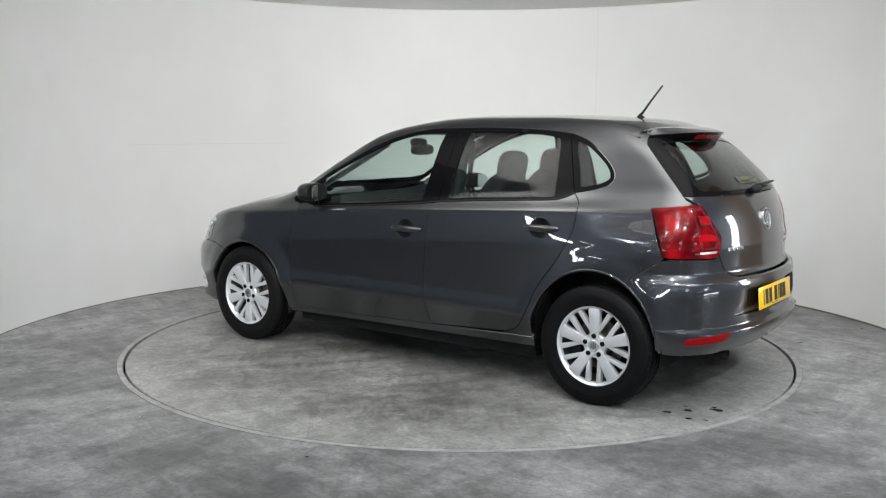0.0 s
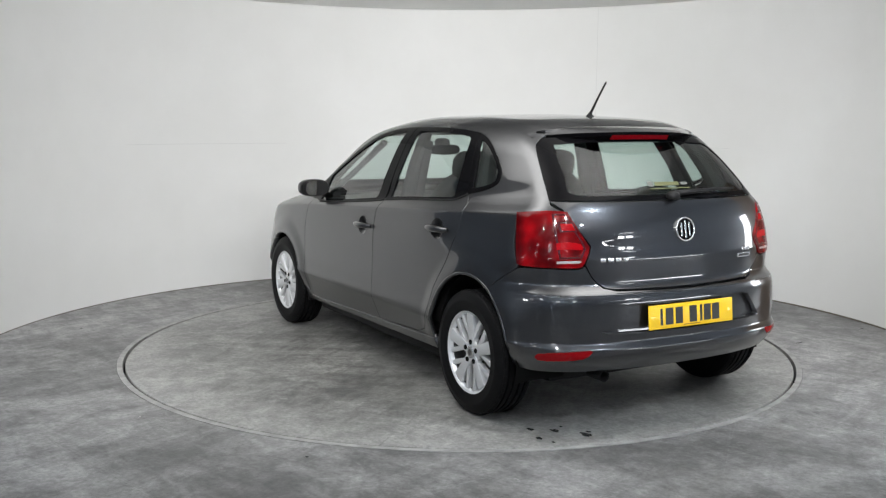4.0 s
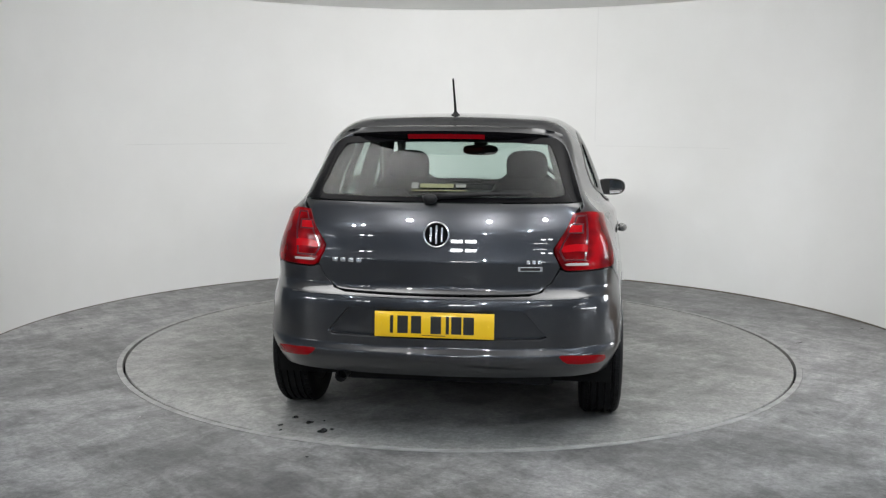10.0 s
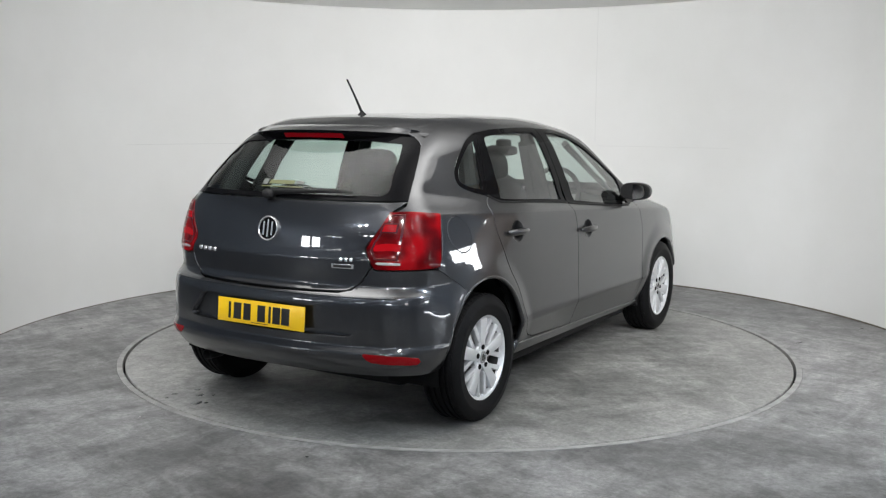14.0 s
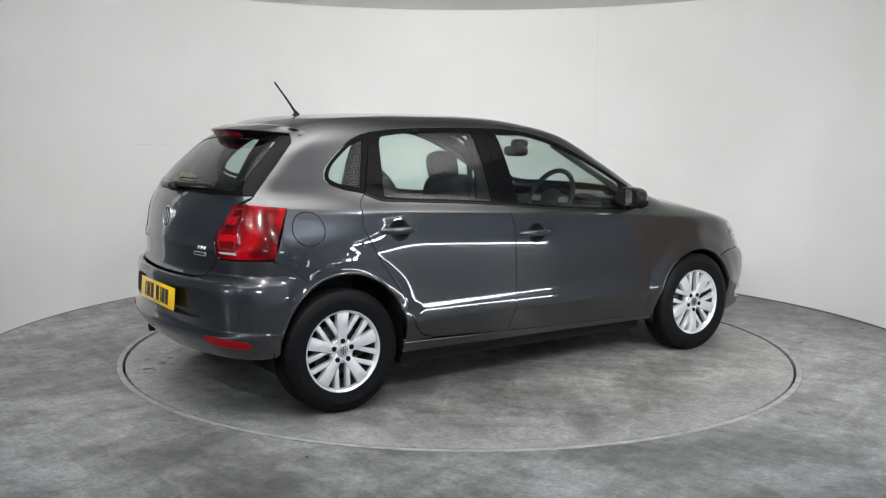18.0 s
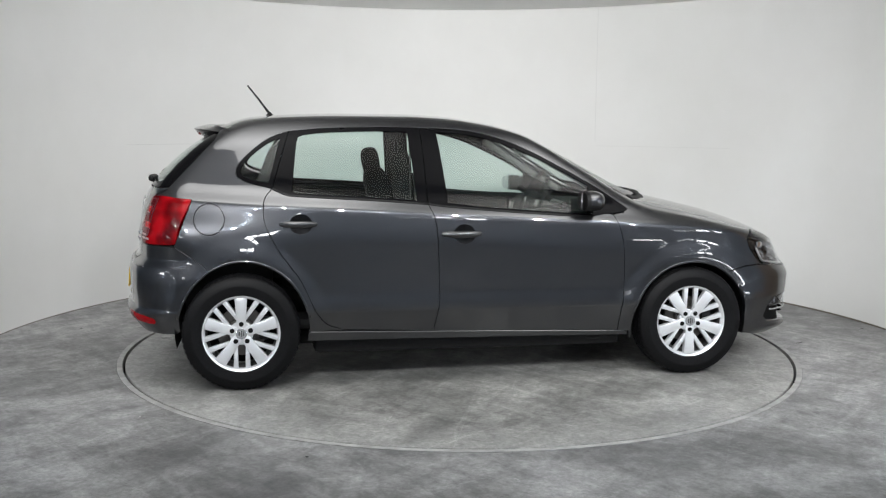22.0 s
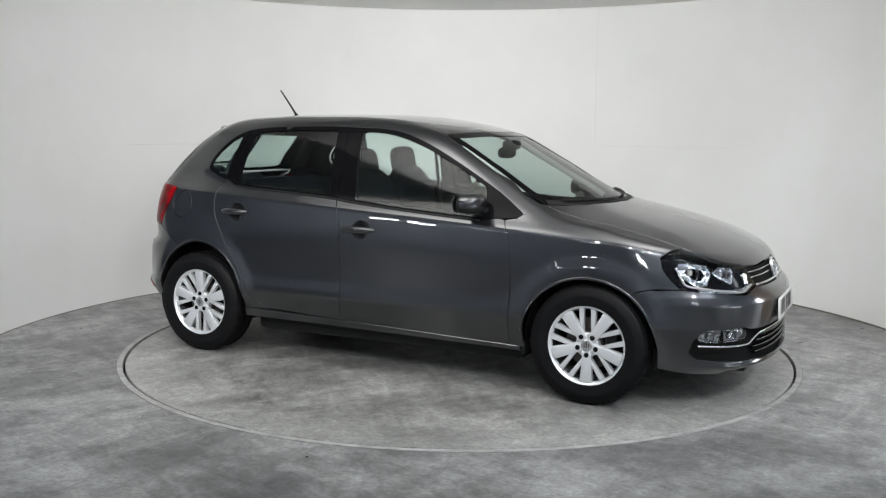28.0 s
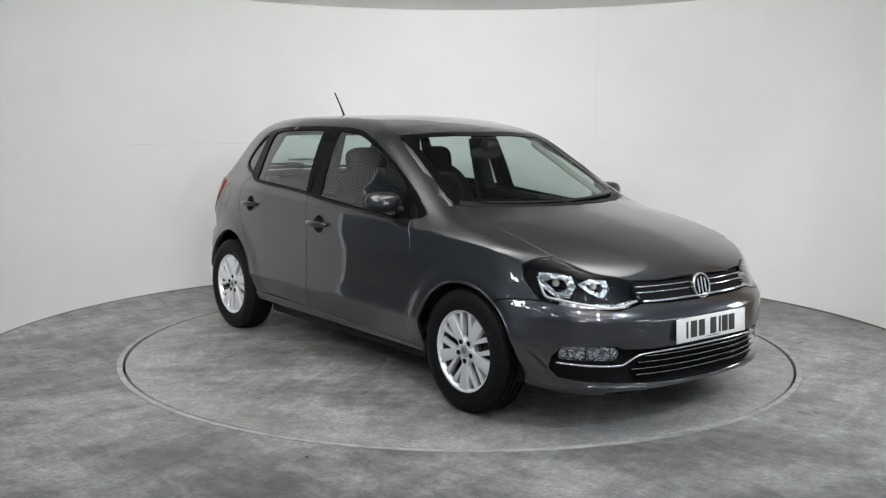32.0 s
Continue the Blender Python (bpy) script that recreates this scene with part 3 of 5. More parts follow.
def both(half):
    """A half outline (from the middle line round to the middle line) and its mirror image."""
    h = np.array(half, float)
    return np.concatenate([h, (h * (-1, 1))[::-1][(1 if abs(h[-1][0]) < 1e-6 else 0):(-1 if abs(h[0][0]) < 1e-6 else None)]])


def arc(cx, cz, rx, rz, a0, a1, n=20):
    return [(cx + rx * math.cos(radians(a0 + (a1 - a0) * i / n)), cz + rz * math.sin(radians(a0 + (a1 - a0) * i / n))) for i in range(n + 1)]


FRONT_ARCH = arc(1.136, 0.292, 0.343, 0.340, 55, 187, 24)
REAR_ARCH = arc(-1.317, 0.300, 0.335, 0.372, -3, 119, 22)
BELT = [(0.74, 0.912), (0.54, 0.893), (0.384, 0.903), (0.075, 0.925), (-0.23, 0.951), (-0.352, 0.966)]
BELT_R = [(-0.352, 0.966), (-0.642, 0.988), (-1.026, 1.010), (-1.10, 1.020), (-1.165, 1.048)]
BELT_Q = [(-1.165, 1.048), (-1.261, 1.068), (-1.325, 1.092), (-1.352, 1.125), (-1.325, 1.188), (-1.215, 1.285), (-1.14, 1.325), (-1.075, 1.345)]
RAIL = [(-1.075, 1.345), (-0.9, 1.362), (-0.6, 1.370), (-0.375, 1.368), (-0.15, 1.358), (0.02, 1.326), (0.2, 1.258), (0.4, 1.157), (0.6, 1.045), (0.715, 0.968), (0.764, 0.930), (0.74, 0.912)]
REAR_DOOR_BACK = [(-1.165, 1.048), (-1.206, 0.996), (-1.210, 0.912), (-1.191, 0.837), (-1.119, 0.704), (-1.028, 0.579), (-0.955, 0.424), (-0.889, 0.338), (-0.804, 0.306)]
DOOR_SPLIT = [(-0.325, 0.284), (-0.304, 0.403), (-0.297, 0.521), (-0.312, 0.85), (-0.352, 0.966)]
DOOR_FRONT = [(0.716, 0.254), (0.718, 0.363), (0.729, 0.527), (0.728, 0.69), (0.71, 0.811), (0.675, 0.902)]


def open_line(pts, steps=4):
    return [tuple(p) for p in spline(pts, closed=False, steps=steps)]


def dense(pts, gap=0.05):
    """Splits straight runs of side points, so that they stay straight on the skin."""
    return [tuple(p) for p in resample(np.array(pts, float), gap)]


def bowl_loop(x, z):
    """The outline of a door handle's bowl."""
    return side_uv([(x + 0.056 * math.cos(a), z - 0.002 + 0.050 * math.sin(a)) for a in np.linspace(0, 2 * math.pi, 28, endpoint=False)])


def dished(loop, depth):
    """Sinks a round panel into a bowl."""
    mid = loop.mean(0)
    wide = np.hypot(*(loop - mid).T).mean()

    def shape(q, p, n):
        r = np.minimum(np.hypot(*(q - mid).T) / wide, 1)
        out = p - p[np.argmin(r)]
        out = out / np.maximum(np.linalg.norm(out, axis=1, keepdims=True), 1e-6)
        n2 = n - out * (2 * depth * r / wide)[:, None]
        return p - n * (depth * (1 - r * r))[:, None], n2 / np.linalg.norm(n2, axis=1, keepdims=True)
    return shape


def build_shell():
    # roof, one panel right across
    r = np.array([(0.205, 0.50), (0.238, 0.634), (0.278, 1.10), (0.283, 1.2566), (0.278, 1.413), (0.238, 1.879), (0.205, 2.013), (0.12, 1.927), (-1.44, 1.927),
                  (-1.475, 1.2566), (-1.44, 0.586), (0.12, 0.586)])
    sheet("roof", r, lay_side, PAINT, car, inset=0.0, gap=0.035, rim=0.006)
    # bonnet
    half = [(0, 1.090), (-0.234, 1.055), (-0.517, 0.925), (-0.630, 0.840), (-0.640, 1.0), (-0.645, 1.295), (-0.645, 1.48), (-0.628, 1.604), (-0.56, 1.72), (-0.409, 1.812), (-0.25, 1.848), (0, 1.862)]
    b = both(half)[:, ::-1]
    sheet("bonnet", spline(b, sharp=(0, 3, 9, 11, 13, 19), steps=4), lay_top, PAINT, car, gap=0.02, inset=0.0015)
    # windscreen with its black border
    half = [(0, 0.283), (-0.38, 0.242), (-0.545, 0.207), (-0.560, 0.383), (-0.582, 0.554), (-0.613, 0.725), (-0.628, 0.835), (-0.517, 0.922), (-0.234, 1.052), (0, 1.087)]
    w = spline(both(half)[:, ::-1], sharp=(2, 6, 12, 16), steps=4)
    screen = sheet("windscreen", w, lay_top, SCREEN, car, gap=0.05, inset=0.004, lift=-0.004, rim=0.0, label="green-tinted windscreen")
    inner = [(0, 0.335), (-0.38, 0.295), (-0.490, 0.265), (-0.508, 0.383), (-0.532, 0.554), (-0.558, 0.725), (-0.562, 0.775), (-0.475, 0.845), (-0.218, 0.960), (0, 0.995)]
    sheet("windscreen_border", w, lay_top, GLOSS, screen, holes=[spline(both(inner)[:, ::-1], sharp=(2, 6, 12, 16), steps=4)], gap=0.04, inset=0.002, lift=-0.0015, rim=0.003)
    for flip in (True, False):
        sidename = "driver" if flip else "passenger"
        # quarter panel, roof rail and pillar in one
        a = [tuple(p) for p in side_uv(REAR_ARCH)]
        outline = (list(side_uv(BELT_Q[:1] + open_line(BELT_Q[1:]) + open_line(RAIL)[1:])) +
                   list(xyz_side([(0.84, 0.645, 0.954), (0.828, 0.622, 0.967), (0.725, 0.613, 1.019), (0.554, 0.582, 1.126), (0.383, 0.560, 1.226)])) +
                   [np.array(p) for p in ((0.205, 0.50), (0.12, 0.586), (-1.44, 0.586), (-1.455, 0.50), (-1.468, 0.450), (-1.572, 0.303),
                                          (-1.704, 0.119), (-1.718, 0.103), (-1.765, 0.073), (-1.575, 0.046), (-1.62, -0.085), (-1.668, -0.2), (-1.556, -0.257))] +
                   list(side_uv(REAR_ARCH[::-1] + [(-0.982, 0.300)] + [(-0.82, 0.300)] + open_line(REAR_DOOR_BACK[::-1])))[:-1])
        fuel = side_uv([(-1.487 + 0.078 * math.cos(a), 0.893 + 0.08 * math.sin(a)) for a in np.linspace(0, 2 * math.pi, 28, endpoint=False)])
        quarter = sheet("side_panel", np.array(outline), lay_side, PAINT, car, holes=[fuel] if flip else [], gap=0.017, flip=flip)
        if flip:
            sheet("fuel_flap", fuel, lay_side, PAINT, quarter, gap=0.02, flip=True)
        frame = side_uv(BELT_Q[:1] + open_line(BELT_Q[1:]))
        pane = spline(side_uv([(-1.186, 1.078), (-1.262, 1.093), (-1.308, 1.110), (-1.328, 1.132), (-1.298, 1.188), (-1.2, 1.270), (-1.122, 1.308)]), sharp=(0, 6), steps=3)
        sheet("quarter_window_frame", frame, lay_side, GLOSS, quarter, holes=[pane], gap=0.03, flip=flip, rim=0.008, lift=0.001)
        sheet("quarter_window", pane, lay_side, GLASS, quarter, gap=0.05, inset=-0.004, lift=-0.006, rim=0.0, flip=flip)
        # front wing
        edge = spline([(0.840, 0.630), (1.0, 0.640), (1.295, 0.645), (1.48, 0.645), (1.604, 0.628)], closed=False, steps=8)
        outline = (list(xyz_side(lay_top(edge[edge[:, 0] < 1.555] + (0, 0.0005)))) +
                   list(xyz_side([(1.478, 0.763, 0.757), (1.494, 0.769, 0.700), (1.540, 0.761, 0.645), (1.578, 0.751, 0.608), (1.467, 0.795, 0.607), (1.40, 0.815, 0.596)])) +
                   list(side_uv(FRONT_ARCH + [(0.79, 0.248), (0.718, 0.250)] + open_line(DOOR_FRONT) + [(0.74, 0.912), (0.764, 0.930)])))
        sheet("front_wing", np.array(outline), lay_side, PAINT, car, gap=0.015, flip=flip)
        # sill
        sheet("sill", side_uv(dense([(-0.985, 0.303), (-0.528, 0.292), (0.092, 0.277), (0.772, 0.256), (0.776, 0.230), (0.09, 0.240), (-0.6, 0.246), (-0.995, 0.249)])), lay_side, PAINT, car, gap=0.02, flip=flip, lift=0.007, rim=0.045)
        # rear door
        low = side_uv(open_line(BELT_R) + open_line(REAR_DOOR_BACK)[1:] + open_line(DOOR_SPLIT)[:-1])
        door = sheet("rear_door", low, lay_side, PAINT, car, holes=[bowl_loop(-1.022, 0.871)], gap=0.018, flip=flip)
        frame = side_uv([(-0.352, 0.966), (-0.375, 1.368), (-0.6, 1.370), (-0.9, 1.362), (-1.075, 1.345)] + open_line(BELT_R)[::-1][:-1])
        pane = side_uv([(-0.412, 0.988), (-0.448, 1.345), (-0.62, 1.348), (-0.9, 1.338), (-1.0, 1.326), (-1.025, 1.315), (-1.035, 1.29), (-1.062, 1.035), (-1.04, 1.026), (-0.642, 1.004)])
        sheet("window_frame", frame, lay_side, GLOSS, door, holes=[pane], gap=0.03, flip=flip, rim=0.008, lift=0.001)
        sheet("door_window", pane, lay_side, GLASS, door, gap=0.05, inset=-0.004, lift=-0.006, rim=0.0, flip=flip)
        # front door
        low = side_uv(open_line(DOOR_FRONT) + [(0.54, 0.893)] + open_line(BELT[1:])[1:] + open_line(DOOR_SPLIT)[::-1][1:] + [tuple(p) for p in line(DOOR_SPLIT[0], DOOR_FRONT[0], 22)[1:-1]])
        fdoor = sheet("front_door", low, lay_side, PAINT, car, holes=[bowl_loop(-0.163, 0.811)], gap=0.018, flip=flip)
        frame = side_uv(open_line(BELT) + [(-0.375, 1.368)] + open_line(RAIL[3:])[1:-1])
        pane = spline(side_uv([(0.555, 0.908), (0.54, 1.055), (0.4, 1.135), (0.2, 1.232), (0.02, 1.300), (-0.13, 1.333), (-0.285, 1.343), (-0.240, 0.972), (0.075, 0.942), (0.384, 0.919)]), sharp=(0, 1, 6, 7), steps=3)
        sheet("window_frame", frame, lay_side, GLOSS, fdoor, holes=[pane], gap=0.03, flip=flip, rim=0.008, lift=0.001)
        sheet("door_window", pane, lay_side, GLASS, fdoor, gap=0.05, inset=-0.004, lift=-0.006, rim=0.0, flip=flip)
        details_side(flip, door, fdoor)
        for cx, cz, rx, rz, a0, a1, owner in ((1.136, 0.292, 0.352, 0.349, 20, 172, car), (-1.317, 0.300, 0.344, 0.381, 12, 168, car)):
            bead("arch_lip", side_uv(arc(cx, cz, rx, rz, a0, a1, 40)), lay_side, 0.0065, PAINT, owner, -0.001, flip, flat=0.5)


def on_top(pts):
    return [tuple(p) for p in lay_top(np.array(pts, float))]


def on_side(pts):
    p = np.array(pts, float)
    return [tuple(q) for q in cast(np.stack([p[:, 0], 0 * p[:, 0], p[:, 1]], 1), np.array([[0, 1.0, 0]]), 1.5)]


def half_front(pts):
    """A front outline from xyz points on one half, from the middle at the top round to the middle at the bottom, mirrored."""
    return both(xyz_front(pts))


def build_front():
    edge = [(1.905, 0, 0.592), (1.895, 0.241, 0.594), (1.863, 0.388, 0.598), (1.841, 0.519, 0.572), (1.738, 0.648, 0.586), (1.583, 0.749, 0.606), (1.467, 0.795, 0.604), (1.40, 0.815, 0.593)] + on_side(arc(1.136, 0.292, 0.343, 0.340, 55, -10, 10)) + [(1.485, 0.745, 0.205), (1.62, 0.70, 0.185), (1.80, 0.50, 0.17), (1.87, 0.25, 0.165), (1.88, 0, 0.163)]
    edge = [tuple(p) for p in edge]
    mouth = [(1.945, 0, 0.398), (1.905, 0.408, 0.396), (1.862, 0.507, 0.402), (1.850, 0.532, 0.416), (1.69, 0.705, 0.412), (1.64, 0.725, 0.36), (1.625, 0.728, 0.300), (1.66, 0.71, 0.268), (1.751, 0.651, 0.258), (1.913, 0.375, 0.243), (1.95, 0, 0.237)]
    e, mo = half_front(edge), half_front(mouth)
    n = len(edge)
    bumper = sheet("front_bumper", e, lay_front, PAINT, car, holes=[mo], gap=0.015, rim=0.03)
    sheet("mouth_panel", mo, lay_front, GAP, bumper, gap=0.04, inset=-0.006, lift=-0.035, rim=0.0)
    grille = on_top([(1.864, 0), (1.850, 0.25), (1.815, 0.400)]) + [(1.845, 0.400, 0.645), (1.862, 0.385, 0.606), (1.895, 0.241, 0.600), (1.911, 0, 0.597)]
    sheet("grille", half_front(grille), lay_front, GAP, car, gap=0.03, inset=0.001, lift=-0.018, rim=0.0)
    for flip in (True, False):
        lamp = xyz_front([(1.482, 0.761, 0.754), (1.505, 0.730, 0.772)] + on_top([(1.552, 0.650), (1.610, 0.631), (1.725, 0.563), (1.816, 0.411)]) + [(1.845, 0.398, 0.645), (1.860, 0.384, 0.610), (1.852, 0.45, 0.588), (1.838, 0.519, 0.577),
                          (1.738, 0.648, 0.591), (1.581, 0.750, 0.610), (1.543, 0.760, 0.647), (1.498, 0.768, 0.701)])
        loop = spline(lamp, sharp=(0, 5, 7, 11), steps=3)
        light = sheet("headlight", loop, lay_front, GLOSS, car, gap=0.03, inset=0.002, lift=-0.055, rim=0.0, flip=flip, label="clear twin-reflector headlight")
        sheet("lens", loop, lay_front, LENS, light, gap=0.03, inset=0.002, lift=0.0, rim=0.05, flip=flip)


def build_rear():
    half = [(0, 1.045), (0.35, 1.045), (0.628, 1.047), (0.601, 1.012), (0.52, 0.877), (0.505, 0.84), (0.535, 0.772), (0.50, 0.712), (0.458, 0.674), (0.40, 0.661), (0.2, 0.657), (0, 0.656)]
    tailgate = sheet("tailgate", spline(both(yz_rear(half)), sharp=(2, 3, 6, 16, 19, 20), steps=3), lay_rear, PAINT, car, gap=0.017)
    half = [(0, 1.34), (0.3, 1.336), (0.525, 1.326), (0.552, 1.29), (0.592, 1.18), (0.630, 1.049), (0.35, 1.047), (0, 1.047)]
    g = both(yz_rear(half))
    inner = [(0, 1.31), (0.3, 1.306), (0.475, 1.296), (0.49, 1.27), (0.523, 1.17), (0.548, 1.09), (0.523, 1.075), (0.35, 1.072), (0, 1.072)]
    glass = sheet("rear_window", g, lay_rear, REAR_GLASS, tailgate, gap=0.05, lift=-0.004, rim=0.0)
    sheet("rear_window_border", g, lay_rear, GLOSS, glass, holes=[both(yz_rear(inner))], gap=0.04, lift=-0.001, rim=0.004)
    edge = list(yz_rear([(0, 0.650), (0.2, 0.651), (0.40, 0.655), (0.458, 0.668), (0.50, 0.706), (0.535, 0.764), (0.565, 0.752), (0.66, 0.754)])) + \
        list(xyz_rear([(-1.70, 0.745, 0.756), (-1.664, 0.775, 0.750), (-1.556, 0.80, 0.684), (-1.484, 0.82, 0.632), (-1.579, 0.815, 0.543), (-1.637, 0.80, 0.43), (-1.650, 0.79, 0.317), (-1.665, 0.775, 0.296), (-1.73, 0.738, 0.288), (-1.835, 0.55, 0.288), (-1.882, 0.3, 0.288), (-1.89, 0, 0.288)]))
    recess = both(yz_rear([(0, 0.5955), (0.343, 0.593), (0.388, 0.584), (0.480, 0.478), (0.46, 0.468), (0, 0.464)]))
    bumper = sheet("rear_bumper", both(edge), lay_rear, PAINT, car, holes=[recess], gap=0.0135, rim=0.034)
    sheet("plate_recess", recess, lay_rear, PAINT, bumper, gap=0.03, inset=-0.004, lift=-0.030, rim=0.0)
    for flip in (True, False):
        loop = np.concatenate([yz_rear([(0.656, 1.009), (0.585, 1.006), (0.524, 0.877), (0.509, 0.84), (0.537, 0.778), (0.562, 0.758), (0.66, 0.758)]),
                               xyz_rear([(-1.70, 0.748, 0.760), (-1.655, 0.768, 0.766), (-1.625, 0.748, 0.87), (-1.573, 0.715, 0.993)])])
        tail = sheet("tail_light", spline(loop, sharp=(1, 4, 8, 10), steps=4), lay_rear, RED_LENS, car, gap=0.022, flip=flip, lift=0.003, rim=0.03, label="red tail light cluster")


def spin(a):
    return Matrix.Rotation(a, 4, "Z")


def build_wheel(x, flip, phase):
    """A tyre on a silver alloy wheel with five broad spokes and ten thin ones; the axle lies along the wheel's z."""
    wheel = new("wheel")
    wheel.parent = car
    side = -1 if flip else 1
    wheel.matrix_local = pose(x, side * 0.735, HUB_Z + 0.009, -90 * side, 0, 0)
    prof = [(0.196, -0.080), (0.204, -0.090), (0.225, -0.095), (0.255, -0.096), (0.283, -0.090), (0.295, -0.080), (0.2995, -0.068)]
    for g in (-0.048, -0.017, 0.017, 0.048):
        prof += [(0.3005, g - 0.0058), (0.291, g - 0.0048), (0.291, g + 0.0048), (0.3005, g + 0.0058)]
    prof += [(0.2995, 0.068), (0.295, 0.080), (0.283, 0.090), (0.255, 0.096), (0.25, 0.0972), (0.245, 0.096), (0.225, 0.095), (0.204, 0.090), (0.196, 0.080)]
    tyre = part("tyre", lathe(prof, 72), RUBBER, wheel, angle=28)
    # tread blocks of both shoulders
    bm = None
    for i in range(60):
        a = 2 * math.pi * i / 60
        for s in (-1, 1):
            bm = box((0.006, 0.0235, 0.017), (0, 0, 0), 0.001, bm=bm, segments=1, turn=spin(a) @ Matrix.Translation((0.2985, 0, s * 0.067)) @ Matrix.Rotation(-s * 0.35, 4, "Y"))
    tagged(part("tread", bm, RUBBER, tyre), kind="stuff")
    part("rim_barrel", lathe([(0.196, -0.085), (0.19, -0.06), (0.178, -0.02), (0.176, 0.03), (0.184, 0.060)], 72), SHADED_BARREL, wheel, "inner barrel, its shade painted dark")
    rim = lathe([(0.184, 0.060), (0.1895, 0.078), (0.195, 0.083), (0.203, 0.0865), (0.206, 0.083), (0.2035, 0.076)], 72)
    part("rim", rim, ALLOY, wheel)
    spokes = None
    for k in range(5):
        a = radians(phase + 72 * k)
        broad = [(0.020, -0.0245), (0.06, -0.0245), (0.12, -0.0275), (0.187, -0.0325), (0.192, 0.0), (0.187, 0.0325), (0.12, 0.0275), (0.06, 0.0245), (0.020, 0.0245)]
        spokes = prism(broad, 0.030, spokes, spin(a) @ Matrix.Translation((0, 0, 0.040)) @ Matrix.Rotation(-0.06, 4, "Y"), bevel=0.005)
        for s in (-1, 1):
            p0 = Vector((0.080 * math.cos(s * 0.25), 0.080 * math.sin(s * 0.25)))
            p1 = Vector((0.190 * math.cos(s * 0.462), 0.190 * math.sin(s * 0.462)))
            d = (p1 - p0).normalized()
            w = Vector((-d.y, d.x))
            thin = [p0 - w * 0.0095, p1 - w * 0.0135, p1 + w * 0.0135, p0 + w * 0.0095]
            spokes = prism([(v.x, v.y) for v in thin], 0.026, spokes, spin(a) @ Matrix.Translation((0, 0, 0.040)) @ Matrix.Rotation(-0.05, 4, "Y"), bevel=0.004)
    spokes = disc_cap(lathe([(0.062, 0.035), (0.062, 0.062), (0.058, 0.066), (0.030, 0.066)], 40, spokes), 0.030, 0.066, 40)
    part("spokes", spokes, ALLOY, wheel, "broad and thin silver spokes")
    cap = disc_cap(lathe([(0.029, 0.062), (0.029, 0.076), (0.026, 0.078)], 32), 0.026, 0.078, 32)
    cap = part("hub_cap", cap, BADGE, wheel, "chrome hub cap with a dark emblem")
    emblem = None
    for x in (-0.011, 0.0, 0.011):
        emblem = box((0.005, 0.034 - abs(x), 0.001), (x, 0, 0.0787), bm=emblem)
    part("emblem", emblem, BLACK, cap)
    # raised black discs stand in for the shade of recessed bolt holes
    for k in range(5):
        a = radians(phase + 72 * k)
        part("wheel_bolt", disc_cap(lathe([(0.0125, 0.064), (0.0125, 0.0765), (0.010, 0.0768)], 16, m=spin(a) @ Matrix.Translation((0.0495, 0, 0))), 0.0105, 0.0768, 16, spin(a) @ Matrix.Translation((0.0495, 0, 0))), GAP, wheel)
    disc = part("brake_disc", disc_cap(lathe([(0.128, -0.012), (0.128, 0.010), (0.075, 0.010), (0.070, 0.028), (0.03, 0.030)], 48), 0.128, -0.012, 48), BRAKE, wheel)
    part("caliper", box((0.055, 0.13, 0.06), (0.115 if not flip else 0.115, 0.02, 0.005), 0.012), PLASTIC, wheel)
    part("backing_plate", disc_cap(lathe([(0.172, -0.05), (0.172, -0.03)], 40), 0.172, -0.04, 40), GAP, wheel)


def skin_y(x, z):
    return float(cast(np.array([[x, 0, z]]), np.array([[0, 1.0, 0]]), 1.5)[0, 1])


